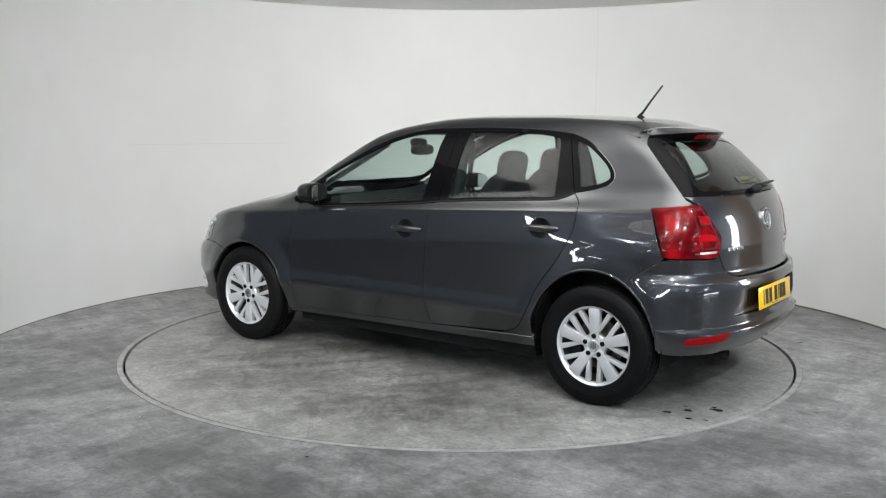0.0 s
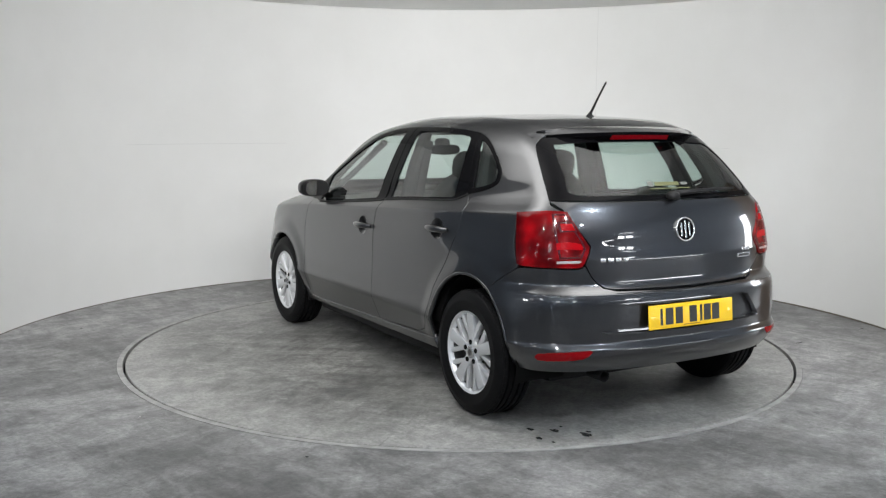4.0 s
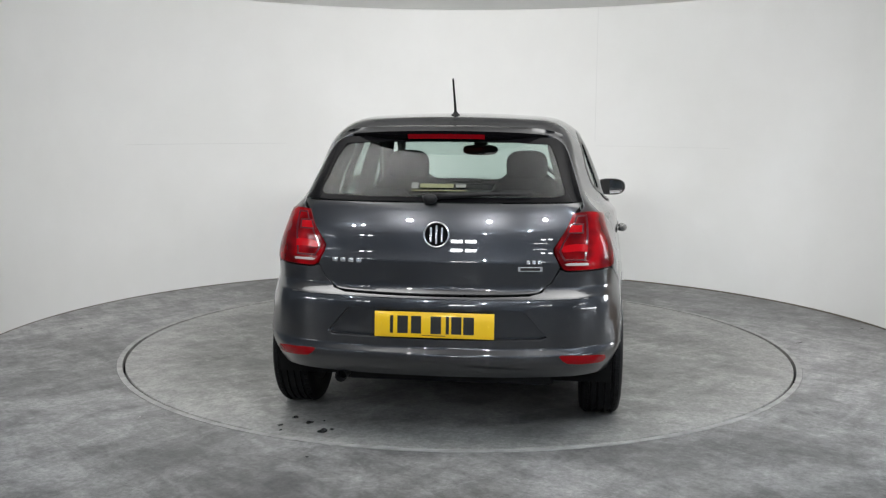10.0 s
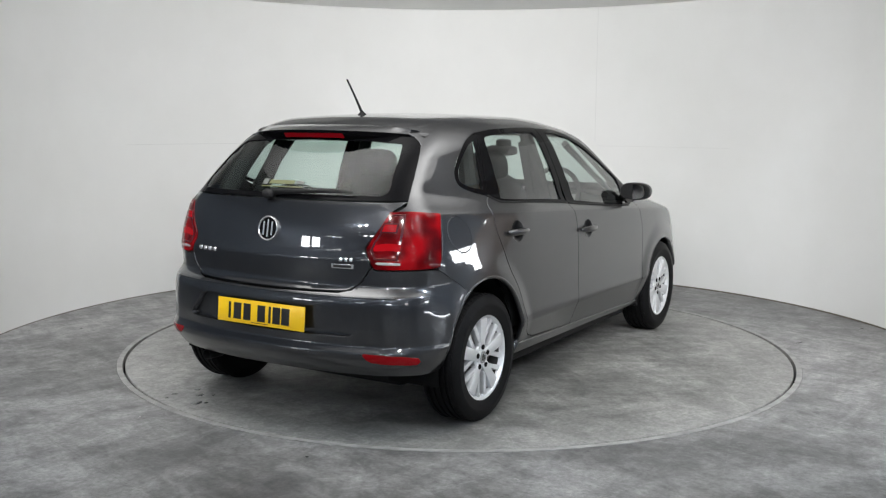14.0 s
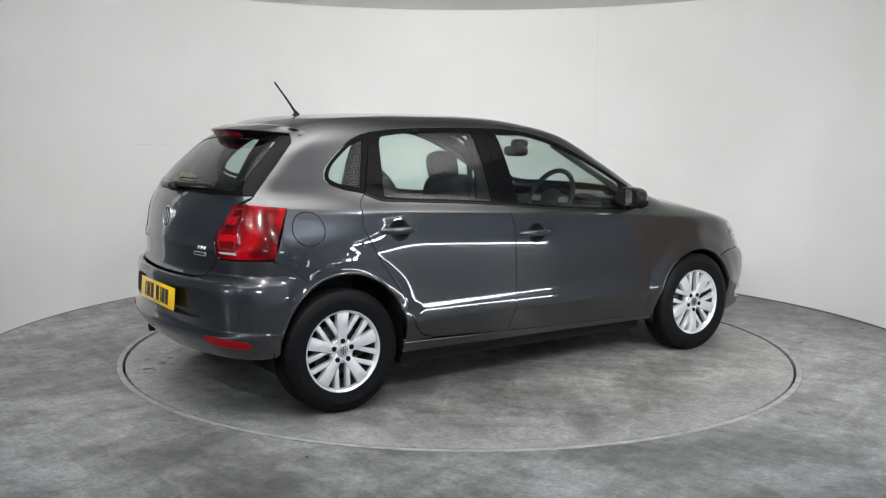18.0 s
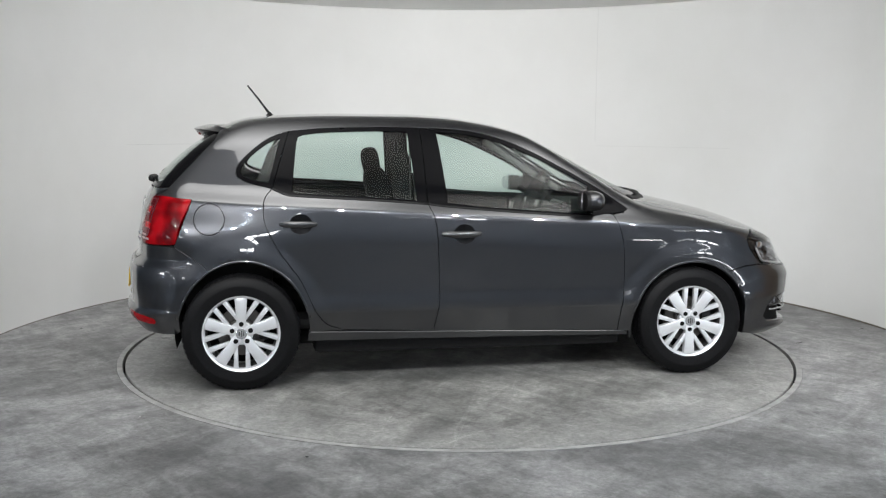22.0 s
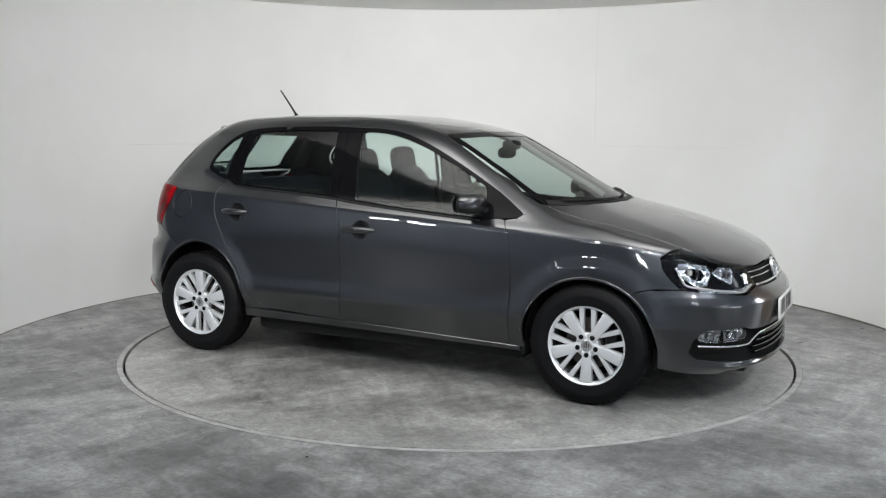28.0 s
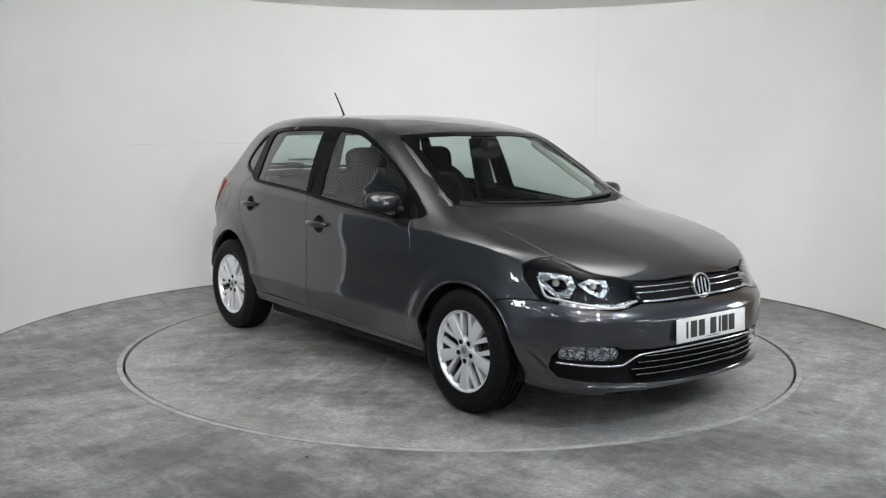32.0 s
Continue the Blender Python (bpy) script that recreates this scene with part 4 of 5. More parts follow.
def details_side(flip, door, fdoor):
    s = -1 if flip else 1
    # door handles in their bowls
    for owner, x0, x1, z, bx in ((door, -1.128, -0.942, 0.871, -1.022), (fdoor, -0.283, -0.075, 0.811, -0.163)):
        bowl = bowl_loop(bx, z)
        sheet("handle_bowl", bowl, lay_side, PAINT, owner, gap=0.008, inset=-0.003, rim=0.0, flip=flip, shape=dished(bowl, 0.019))
        pts = [Vector((x0 + (x1 - x0) * k / 14, s * (skin_y(x0 + (x1 - x0) * k / 14, z) + 0.008 + 0.022 * math.sin(math.pi * k / 14) ** 0.6), z)) for k in range(15)]
        rad = [0.009 + 0.0085 * math.sin(math.pi * k / 14) ** 0.5 for k in range(15)]
        part("door_handle", tube(pts, rad, 12), PAINT, owner, "body-coloured pull handle")
    # rubbing line at the foot of the windows
    bead("window_seal", side_uv(open_line(BELT[1:], 6)), lay_side, 0.006, PLASTIC, fdoor, 0.001, flip, flat=0.6)
    bead("window_seal", side_uv(open_line(BELT_R, 6)), lay_side, 0.006, PLASTIC, door, 0.001, flip, flat=0.6)
    # mirror
    mir = new("door_mirror")
    mir.parent = fdoor
    mir["label"] = "grey and black door mirror"
    mir.matrix_local = pose(0.515, s * 0.858, 0.983)
    cover = shell_blob(0.072, 0.098, 0.055, 2.6)
    low = cover.copy()
    bmesh.ops.bisect_plane(cover, geom=cover.verts[:] + cover.edges[:] + cover.faces[:], plane_co=(0, 0, -0.018), plane_no=(0.0, 0, -1), clear_outer=True)
    bmesh.ops.bisect_plane(cover, geom=cover.verts[:] + cover.edges[:] + cover.faces[:], plane_co=(-0.022, 0, 0), plane_no=(-1, 0, 0), clear_outer=True)
    part("mirror_cover", cover, PAINT, mir, "painted upper cover")
    bmesh.ops.scale(low, vec=(0.985, 0.985, 0.985), verts=low.verts)
    bmesh.ops.bisect_plane(low, geom=low.verts[:] + low.edges[:] + low.faces[:], plane_co=(-0.040, 0, 0), plane_no=(-1, 0, 0), clear_outer=True)
    edge = [e for e in low.edges if e.is_boundary]
    bmesh.ops.holes_fill(low, edges=edge)
    part("mirror_body", low, PLASTIC, mir)
    face = spline([(0.080 * math.copysign(abs(math.cos(a)) ** 0.7, math.cos(a)), 0.045 * math.copysign(abs(math.sin(a)) ** 0.7, math.sin(a))) for a in np.linspace(0, 2 * math.pi, 20, endpoint=False)], steps=2)
    part("mirror_glass", prism([tuple(v) for v in face], 0.002, m=Matrix.Translation((-0.0405, 0, 0)) @ Matrix.Rotation(s * radians(20), 4, "Z") @ Matrix.Rotation(radians(-90), 4, "Y") @ Matrix.Rotation(radians(90), 4, "Z")), CHROME, mir)
    arm = tube([(0.02, -s * 0.065, -0.030), (0.045, -s * 0.115, -0.048), (0.06, -s * 0.155, -0.055), (0.065, -s * 0.20, -0.05)], [0.022, 0.019, 0.021, 0.03], 12)
    part("mirror_arm", arm, PLASTIC, mir)


def shell_blob(a, b, c, e):
    """A rounded box-like shell of half sizes a, b, c."""
    bm = bmesh.new()
    bmesh.ops.create_uvsphere(bm, u_segments=40, v_segments=24, radius=1)
    for v in bm.verts:
        x, y, z = v.co
        k = (abs(x) ** e + abs(y) ** e + abs(z) ** e) ** (-1 / e)
        v.co = (x * k * a, y * k * b, z * k * c)
    return bm


def round_badge(name, at, parent, size, tilt, way):
    b = new(name)
    b.parent = parent
    b["label"] = "round chrome badge on a dark field"
    b.matrix_local = Matrix.Translation(at) @ Matrix.Rotation(way * radians(90 - tilt), 4, "Y") @ Matrix.Rotation(radians(90) * way, 4, "Z")
    part("badge_field", disc_cap(lathe([(size, -0.01), (size, 0.002)], 40), size, 0.002, 40), GLOSS, b)
    ring = lathe([(size * 0.86, 0.001), (size * 0.88, 0.006), (size * 0.94, 0.008), (size, 0.006), (size * 1.02, 0.0), (size, -0.008)], 48)
    part("badge_ring", ring, BADGE, b)
    marks = None
    w = size * 0.15
    for x0, x1, y0, y1 in ((-0.42, -0.42, 0.56, -0.56), (0.0, 0.0, 0.72, -0.72), (0.42, 0.42, 0.56, -0.56)):
        p, q = Vector((x0 * size, y0 * size, 0.0045)), Vector((x1 * size, y1 * size, 0.0045))
        d = q - p
        marks = box((d.length, w, 0.005), (0, 0, 0), 0.001, bm=marks, segments=1, turn=Matrix.Translation((p + q) / 2) @ spin(math.atan2(d.y, d.x)))
    part("badge_mark", marks, BADGE, b)


def number_plate(at, way, face, parent, tilt=4):
    """A plate with plain bars for its characters; way is 1 at the front, -1 at the rear."""
    m = Matrix.Translation(at) @ Matrix.Rotation(way * radians(90 - tilt), 4, "Y") @ Matrix.Rotation(radians(90) * way, 4, "Z")
    plate = new("number_plate")
    plate.parent = parent
    plate["label"] = "yellow number plate with black bars" if way < 0 else "white number plate with black bars"
    plate.matrix_local = m
    part("plate", box((0.520, 0.111, 0.004), (0, 0, 0), 0.0018, segments=2), face, plate)
    bars = ((-0.185, 0.014), (-0.137, 0.046), (-0.078, 0.044), (0.008, 0.046), (0.058, 0.014), (0.097, 0.044), (0.150, 0.046))
    for x, w in bars:
        part("bar", box((w, 0.076, 0.001), (x, 0, 0.0026)), BLACK, plate)
    part("maker_bar", box((0.10, 0.003, 0.001), (0.0, -0.046, 0.0026)), BLACK, plate)
    for x in (-0.235, 0.235):
        part("screw_cap", disc_cap(lathe([(0.007, 0.0), (0.007, 0.003)], 12, m=Matrix.Translation((x, 0, 0))), 0.007, 0.003, 12, Matrix.Translation((x, 0, 0))), face, plate)


build_shell()
build_front()
build_rear()
for hub, ph in ((HUB_F, 54), (HUB_R, 90)):
    for flip in (True, False):
        build_wheel(hub, flip, ph if flip else -ph)


# ---- the car's nose ----
def nose_details():
    kids = {c.name.split(".")[0]: c for c in car.children}
    bumper, grille = kids["front_bumper"], kids["grille"]
    # grille bars and lower chrome line
    for z, r, mat in ((0.668, 0.0030, CHROME), (0.643, 0.0030, CHROME), (0.604, 0.0055, CHROME)):
        w = 0.395 if z > 0.61 else 0.38
        for s in (-1, 1):
            y0 = 0.0 if z < 0.61 else 0.05
            bead("grille_bar", yz_front([(s * (y0 + (w - y0) * k / 11), z) for k in range(12)]), lay_front, r, mat, grille, 0.001 if z < 0.61 else -0.006, flat=0.7)
    round_badge("badge", (1.893, 0, 0.645), grille, 0.060, 14, 1)
    # lower mouth: slats, chrome line and fog lamps
    for z, w in ((0.362, 0.40), (0.335, 0.43), (0.307, 0.46), (0.280, 0.44)):
        bead("mouth_slat", yz_front([(w * (2 * k / 22 - 1), z - 0.004) for k in range(23)]), lay_front, 0.0065, GLOSS, bumper, -0.012, flat=2.2)
        bead("slat_edge", yz_front([(w * (2 * k / 22 - 1), z + 0.002) for k in range(23)]), lay_front, 0.0010, STEEL, bumper, -0.003)
    half = [(1.660, 0.715, 0.336), (1.786, 0.622, 0.329), (1.852, 0.525, 0.328), (1.868, 0.495, 0.335), (1.885, 0.455, 0.360), (1.90, 0.41, 0.376), (1.93, 0.28, 0.383), (1.945, 0.12, 0.386), (1.95, 0.0, 0.387)]
    bead("chrome_strip", spline(both(xyz_front(half)[::-1])[np.r_[0:9, 9:17]][np.r_[8:0:-1, 0, 16:8:-1]], closed=False, steps=4), lay_front, 0.0050, BADGE, bumper, 0.002, flat=0.8)
    for flip in (True, False):
        s = -1 if flip else 1
        fog = xyz_front([(1.668, 0.717, 0.368), (1.685, 0.709, 0.402), (1.715, 0.69, 0.410), (1.840, 0.552, 0.408), (1.856, 0.525, 0.392), (1.852, 0.530, 0.365), (1.835, 0.557, 0.350), (1.69, 0.70, 0.350)])
        loop = spline(fog, steps=3)
        lamp = sheet("fog_lamp", loop, lay_front, REFLECTOR, bumper, gap=0.02, inset=0.002, lift=-0.026, rim=0.0, flip=flip, label="clear fog lamp")
        sheet("lens", loop, lay_front, LENS, lamp, gap=0.03, inset=0.002, lift=-0.004, rim=0.022, flip=flip)
        for x, y, z, r in ((1.795, 0.59, 0.379, 0.026), (1.71, 0.672, 0.380, 0.022)):
            bowl = lathe([(r, 0.010), (r * 0.86, -0.004), (r * 0.5, -0.010), (0.004, -0.012)], 24)
            part("reflector", bowl, REFLECTOR, lamp, m=Matrix.Translation((x - 0.004, s * (y - 0.004), z)) @ Vector((0.75, s * 0.62, 0)).to_track_quat("Z", "Y").to_matrix().to_4x4())
        part("divider", box((0.03, 0.004, 0.05), (1.752, s * 0.628, 0.379), turn=Matrix.Rotation(s * 0.6, 4, "Z")), GLOSS, lamp)
    for light in [c for c in car.children if c.name.split(".")[0] == "headlight"]:
        s = 1 if np.mean([v.co.y for v in light.data.vertices]) > 0 else -1
        hexes = ([(1.545, 0.745, 0.711), (1.599, 0.700, 0.735), (1.672, 0.642, 0.724), (1.702, 0.642, 0.674), (1.691, 0.672, 0.627), (1.648, 0.706, 0.620), (1.588, 0.733, 0.662)],
                 [(1.703, 0.635, 0.688), (1.728, 0.576, 0.713), (1.764, 0.518, 0.706), (1.792, 0.512, 0.662), (1.785, 0.557, 0.625), (1.747, 0.601, 0.649)])
        for k, six in enumerate(hexes):
            h = xyz_front(six)
            mid = h.mean(0)
            for j in range(len(h)):
                a, b = h[j], h[(j + 1) % len(h)]
                sheet("reflector_facet", np.array([a, b, mid + (b - mid) * 0.52, mid + (a - mid) * 0.52]), lay_front, REFLECTOR, light, gap=0.05, inset=0.001, lift=-0.010 - 0.005 * (j % 2), rim=0.004, flip=s < 0)
        strip = [(1.658, 0.703, 0.609), (1.662, 0.707, 0.597), (1.805, 0.572, 0.586), (1.852, 0.475, 0.588), (1.856, 0.395, 0.612), (1.845, 0.429, 0.616), (1.821, 0.507, 0.601), (1.749, 0.624, 0.604)]
        sheet("running_light", xyz_front(strip), lay_front, REFLECTOR, light, gap=0.03, inset=0.0, lift=-0.012, rim=0.01, flip=s < 0)
        for x, y, z, r, d in ((1.612, 0.672, 0.682, 0.040, 0.06), (1.732, 0.556, 0.672, 0.032, 0.05)):
            bowl = lathe([(r * 1.04, 0.004), (r, 0.0), (r * 0.92, -0.018), (r * 0.68, -0.038), (r * 0.3, -0.048), (0.006, -0.05)], 36)
            m = Matrix.Translation((x, s * y, z)) @ Vector((0.86, s * 0.48, 0.05)).to_track_quat("Z", "Y").to_matrix().to_4x4() @ Matrix.Diagonal((1.0, 1.15, 1.0, 1.0))
            part("reflector", bowl, REFLECTOR, light, m=m)
            part("bulb_cap", lathe([(0.014, -0.03), (0.014, -0.012), (0.008, -0.006), (0.001, -0.005)], 20), STEEL, light, m=m)
        rail = [(1.848, 0.40, 0.612), (1.835, 0.48, 0.594), (1.815, 0.54, 0.590), (1.74, 0.64, 0.603), (1.66, 0.70, 0.616), (1.605, 0.735, 0.628), (1.583, 0.745, 0.665), (1.565, 0.745, 0.70)]
        bead("light_strip", spline(xyz_front(rail), closed=False, steps=4), lay_front, 0.0055, STEEL, light, -0.012, flip=s < 0)
        part("side_lamp", box((0.05, 0.012, 0.03), (1.575, s * 0.715, 0.715), 0.004, turn=Matrix.Rotation(-s * 0.5, 4, "Z")), CHROME, light)
    number_plate((1.962, 0, 0.466), 1, PLATE_W, bumper, 3)
    # wipers and the black tray under the windscreen
    tray = np.array([(0.99, -0.42), (1.058, -0.20), (1.085, 0.0), (1.058, 0.20), (0.99, 0.42), (0.90, 0.545), (0.845, 0.612), (0.815, 0.585), (0.88, 0.50), (0.97, 0.36), (1.03, 0.18), (1.048, 0.0), (1.03, -0.18), (0.97, -0.36), (0.88, -0.50), (0.815, -0.585), (0.845, -0.612), (0.90, -0.545)])
    sheet("wiper_tray", tray, lay_top, PLASTIC, car, gap=0.04, lift=0.002, rim=0.004)
    for y0, y1, x0, x1 in ((0.54, -0.02, 0.862, 1.062), (-0.06, -0.50, 1.055, 0.905)):
        q = line((x0, y0), (x1, y1), 10)
        q[:, 0] += 0.035 * np.sin(np.linspace(0, math.pi, len(q))) - 0.012
        arm = bead("wiper", q, lay_top, 0.005, PLASTIC, car, 0.010, label="black windscreen wiper")
        bead("blade", q + (-0.008, 0), lay_top, 0.0035, RUBBER, arm, 0.004, flat=1.4)


# ---- the car's tail ----
def tail_details():
    kids = {c.name.split(".")[0]: c for c in car.children}
    gate, bumper = kids["tailgate"], kids["rear_bumper"]
    round_badge("badge", (-1.901, 0, 0.911), gate, 0.057, 10, -1)
    number_plate((-1.966, 0, 0.526), -1, PLATE_Y, bumper, 5)
    # model name and engine badge as plain silver bars
    for k in range(4):
        y = 0.455 - 0.037 * k
        bead("letter_bar", yz_rear([(y + 0.012, 0.790), (y - 0.012, 0.790)]), lay_rear, 0.010, BADGE, gate, 0.001, flat=0.3)
    for k in range(3):
        y = -0.398 - 0.024 * k
        bead("letter_bar", yz_rear([(y + 0.008, 0.796), (y - 0.008, 0.796)]), lay_rear, 0.009, BADGE, gate, 0.001, flat=0.3)
    tag = sheet("trim_badge", yz_rear([(-0.355, 0.776), (-0.458, 0.776), (-0.458, 0.758), (-0.355, 0.758)]), lay_rear, BADGE, gate, gap=0.03, lift=0.003, rim=0.003, inset=0)
    sheet("badge_bar", yz_rear([(-0.365, 0.772), (-0.448, 0.772), (-0.448, 0.762), (-0.365, 0.762)]), lay_rear, BLACK, tag, gap=0.03, lift=0.004, rim=0.001, inset=0)
    # spoiler: a thin wing that carries the roof on, with the high brake light
    n, rows = 28, []
    for i in range(n + 1):
        y = 0.535 * (2 * i / n - 1)
        back = -1.612 + 0.66 * y * y + 0.07 * (abs(y) / 0.535) ** 7
        f = abs(y) / 0.535
        root = -1.40 - 0.03 * (1 - f)
        zt = float(cast(np.array([[root, y, 0.5]]), np.array([[0, 0, 1.0]]), 1.2)[0, 2])
        ze = 1.362 - 0.06 * y * y - 0.012 * f ** 6
        und = back + 0.07
        thin = 1 - 0.75 * f ** 5
        rows.append([(root, y, zt + 0.001), ((root + back) / 2, y, (zt + ze) / 2 + 0.010), (back + 0.025, y, ze + 0.004), (back, y, ze - 0.006), (back + 0.004, y, ze - 0.014), (back + 0.040, y, ze - 0.048 * thin), (und + 0.03, y, ze - 0.058 * thin), (root - 0.02, y, zt - 0.05 * thin * thin)])
    verts = [v for r in rows for v in r]
    k = 8
    faces = [(i * k + j, i * k + (j + 1) % k, (i + 1) * k + (j + 1) % k, (i + 1) * k + j) for i in range(n) for j in range(k)]
    faces += [tuple(range(k))[::-1], tuple(range(n * k, (n + 1) * k))]
    def shell(keep):
        b2 = bmesh.new()
        vs = [b2.verts.new(v) for v in verts]
        for q, f in enumerate(faces):
            if keep(q):
                b2.faces.new([vs[j] for j in f])
        bmesh.ops.delete(b2, geom=[v for v in b2.verts if not v.link_faces], context="VERTS")
        return b2
    under = lambda q: q < n * k and q % k in (3, 4, 5, 6)
    spoiler = part("spoiler", shell(lambda q: not under(q)), PAINT, gate, angle=40)
    # the underside is body-coloured; its dark reflection is put in as gloss black
    part("spoiler_underside", shell(under), GLOSS, spoiler, "spoiler underside, its dark reflection painted black", angle=40)
    bm = bmesh.new()
    last = None
    for i in range(13):
        y = 0.178 * (2 * i / 12 - 1)
        x = -1.606 + 0.66 * y * y
        ze = 1.362 - 0.06 * y * y
        now = [bm.verts.new(v) for v in ((x + 0.0005, y, ze - 0.014), (x + 0.020, y, ze - 0.042), (x + 0.032, y, ze - 0.030), (x + 0.012, y, ze - 0.008))]
        if last:
            for j in range(4):
                bm.faces.new((last[j], last[(j + 1) % 4], now[(j + 1) % 4], now[j]))
        else:
            bm.faces.new(now)
        last = now
    bm.faces.new(last[::-1])
    part("brake_light", bm, RED_DIM, spoiler, "red high-level brake light")
    # window sticker, its print as plain bars
    pane = [c for c in gate.children if c.name.startswith("rear_window")][0]
    for y0, y1, z0, z1, mat in ((0.128, 0.098, 1.104, 1.128, PRINT_W), (0.088, -0.060, 1.108, 1.124, PRINT_G), (-0.070, -0.115, 1.110, 1.122, PRINT_W), (0.128, -0.118, 1.094, 1.098, PRINT_G)):
        sheet("sticker_bar", yz_rear([(y0, z1), (y1, z1), (y1, z0), (y0, z0)]), lay_rear, mat, pane, gap=0.05, inset=0, lift=0.001, rim=0.0)
    # rear wiper
    wip = bead("rear_wiper", yz_rear([(0.03, 1.062), (-0.10, 1.068), (-0.25, 1.074), (-0.40, 1.074)]), lay_rear, [0.016, 0.012, 0.008, 0.006], PLASTIC, gate, 0.020, label="black rear wiper")
    part("wiper_hub", shell_blob(0.030, 0.032, 0.022, 2.4), PLASTIC, wip, m=Matrix.Translation((-1.853, 0.035, 1.064)))
    # lamps: dark inner square, light strip, lower reflectors
    for tail in [c for c in car.children if c.name.split(".")[0] == "tail_light"]:
        s = 1 if np.mean([v.co.y for v in tail.data.vertices]) > 0 else -1
        flip = s < 0
        sq = yz_rear([(0.632, 0.958), (0.572, 0.958), (0.560, 0.917), (0.632, 0.917)])
        hole = yz_rear([(0.625, 0.953), (0.577, 0.953), (0.567, 0.922), (0.625, 0.922)])
        sheet("lamp_cell", hole, lay_rear, RED_PLAIN, tail, gap=0.02, lift=0.0040, rim=0.001, inset=0.001, flip=flip)
        sheet("lamp_frame", sq, lay_rear, RED_DARK, tail, holes=[hole], gap=0.02, lift=0.0042, rim=0.001, inset=0, flip=flip)
        sheet("lamp_band", spline(yz_rear([(0.650, 0.868), (0.60, 0.872), (0.548, 0.862), (0.545, 0.838), (0.60, 0.842), (0.650, 0.838)]), sharp=(0, 5), steps=2), lay_rear, RED_BRIGHT, tail, gap=0.02, lift=0.0040, rim=0.001, inset=0, flip=flip)
        sheet("lamp_edge", yz_rear([(0.645, 0.995), (0.60, 0.995), (0.540, 0.875), (0.527, 0.84), (0.55, 0.80), (0.645, 0.80)]), lay_rear, RED_DARK, tail,
              holes=[yz_rear([(0.638, 0.988), (0.605, 0.988), (0.548, 0.875), (0.536, 0.842), (0.556, 0.807), (0.638, 0.807)])], gap=0.02, lift=0.0038, rim=0.0008, inset=0, flip=flip)
        sheet("reversing_strip", yz_rear([(0.655, 0.789), (0.565, 0.790), (0.552, 0.786), (0.565, 0.781), (0.655, 0.780)]), lay_rear, CLEAR, tail, gap=0.02, lift=0.0042, rim=0.001, inset=0, flip=flip)
        ref = spline(xyz_rear([(-1.779, 0.732, 0.379), (-1.85, 0.63, 0.393), (-1.915, 0.546, 0.399), (-1.919, 0.54, 0.390), (-1.90, 0.572, 0.363), (-1.83, 0.66, 0.353), (-1.778, 0.732, 0.350)]), sharp=(3,), steps=2)
        sheet("rear_reflector", ref, lay_rear, RED_PLAIN, bumper, gap=0.02, lift=0.004, rim=0.005, inset=0, flip=flip, label="red lower reflector")
    # bumper ledges and black lower edge
    for z, lift in ((0.640, -0.002),):
        bead("bumper_ledge", yz_rear([(0.66 * (2 * k / 30 - 1), z) for k in range(31)]), lay_rear, 0.005, PAINT, bumper, lift, flat=0.7)
    pipe = lathe([(0.020, 0.10), (0.024, 0.0), (0.0265, 0.0), (0.0265, 0.10)], 24)
    pipe = part("exhaust_pipe", pipe, PLASTIC, car, "dark metal tailpipe", m=Matrix.Translation((-1.88, 0.432, 0.262)) @ Matrix.Rotation(radians(90), 4, "Y"))
    # a black disc stands in for the shade in the pipe's hollow
    part("pipe_inside", disc_cap(bmesh.new(), 0.021, 0.05, 20), GAP, pipe)
    # aerial
    base = lathe([(0.024, 0.0), (0.022, 0.006), (0.013, 0.014), (0.008, 0.022), (0.001, 0.026)], 20)
    aerial = part("aerial", base, PLASTIC, car, "black raked roof aerial", m=Matrix.Translation((-1.178, 0, 1.428)))
    part("rod", tube([(0, 0, 0.012), (-0.06, 0, 0.094), (-0.125, 0, 0.176)], [0.0072, 0.0055, 0.0046], 8), PLASTIC, aerial)
    # thin dark line along the roof behind the aerial
    bead("roof_seam", np.array([(-1.19, 1.2566), (-1.40, 1.2566)]), lay_side, 0.0016, GAP, car, 0.0)


PRINT_W = material("pale_print", (0.08, 0.085, 0.077), 0.5)
PRINT_G = material("yellow_green_print", (0.075, 0.08, 0.03), 0.5)
CLEAR = material("clear_lens", (0.52, 0.48, 0.48), 0.12, 0.4, 1.0)
nose_details()
tail_details()


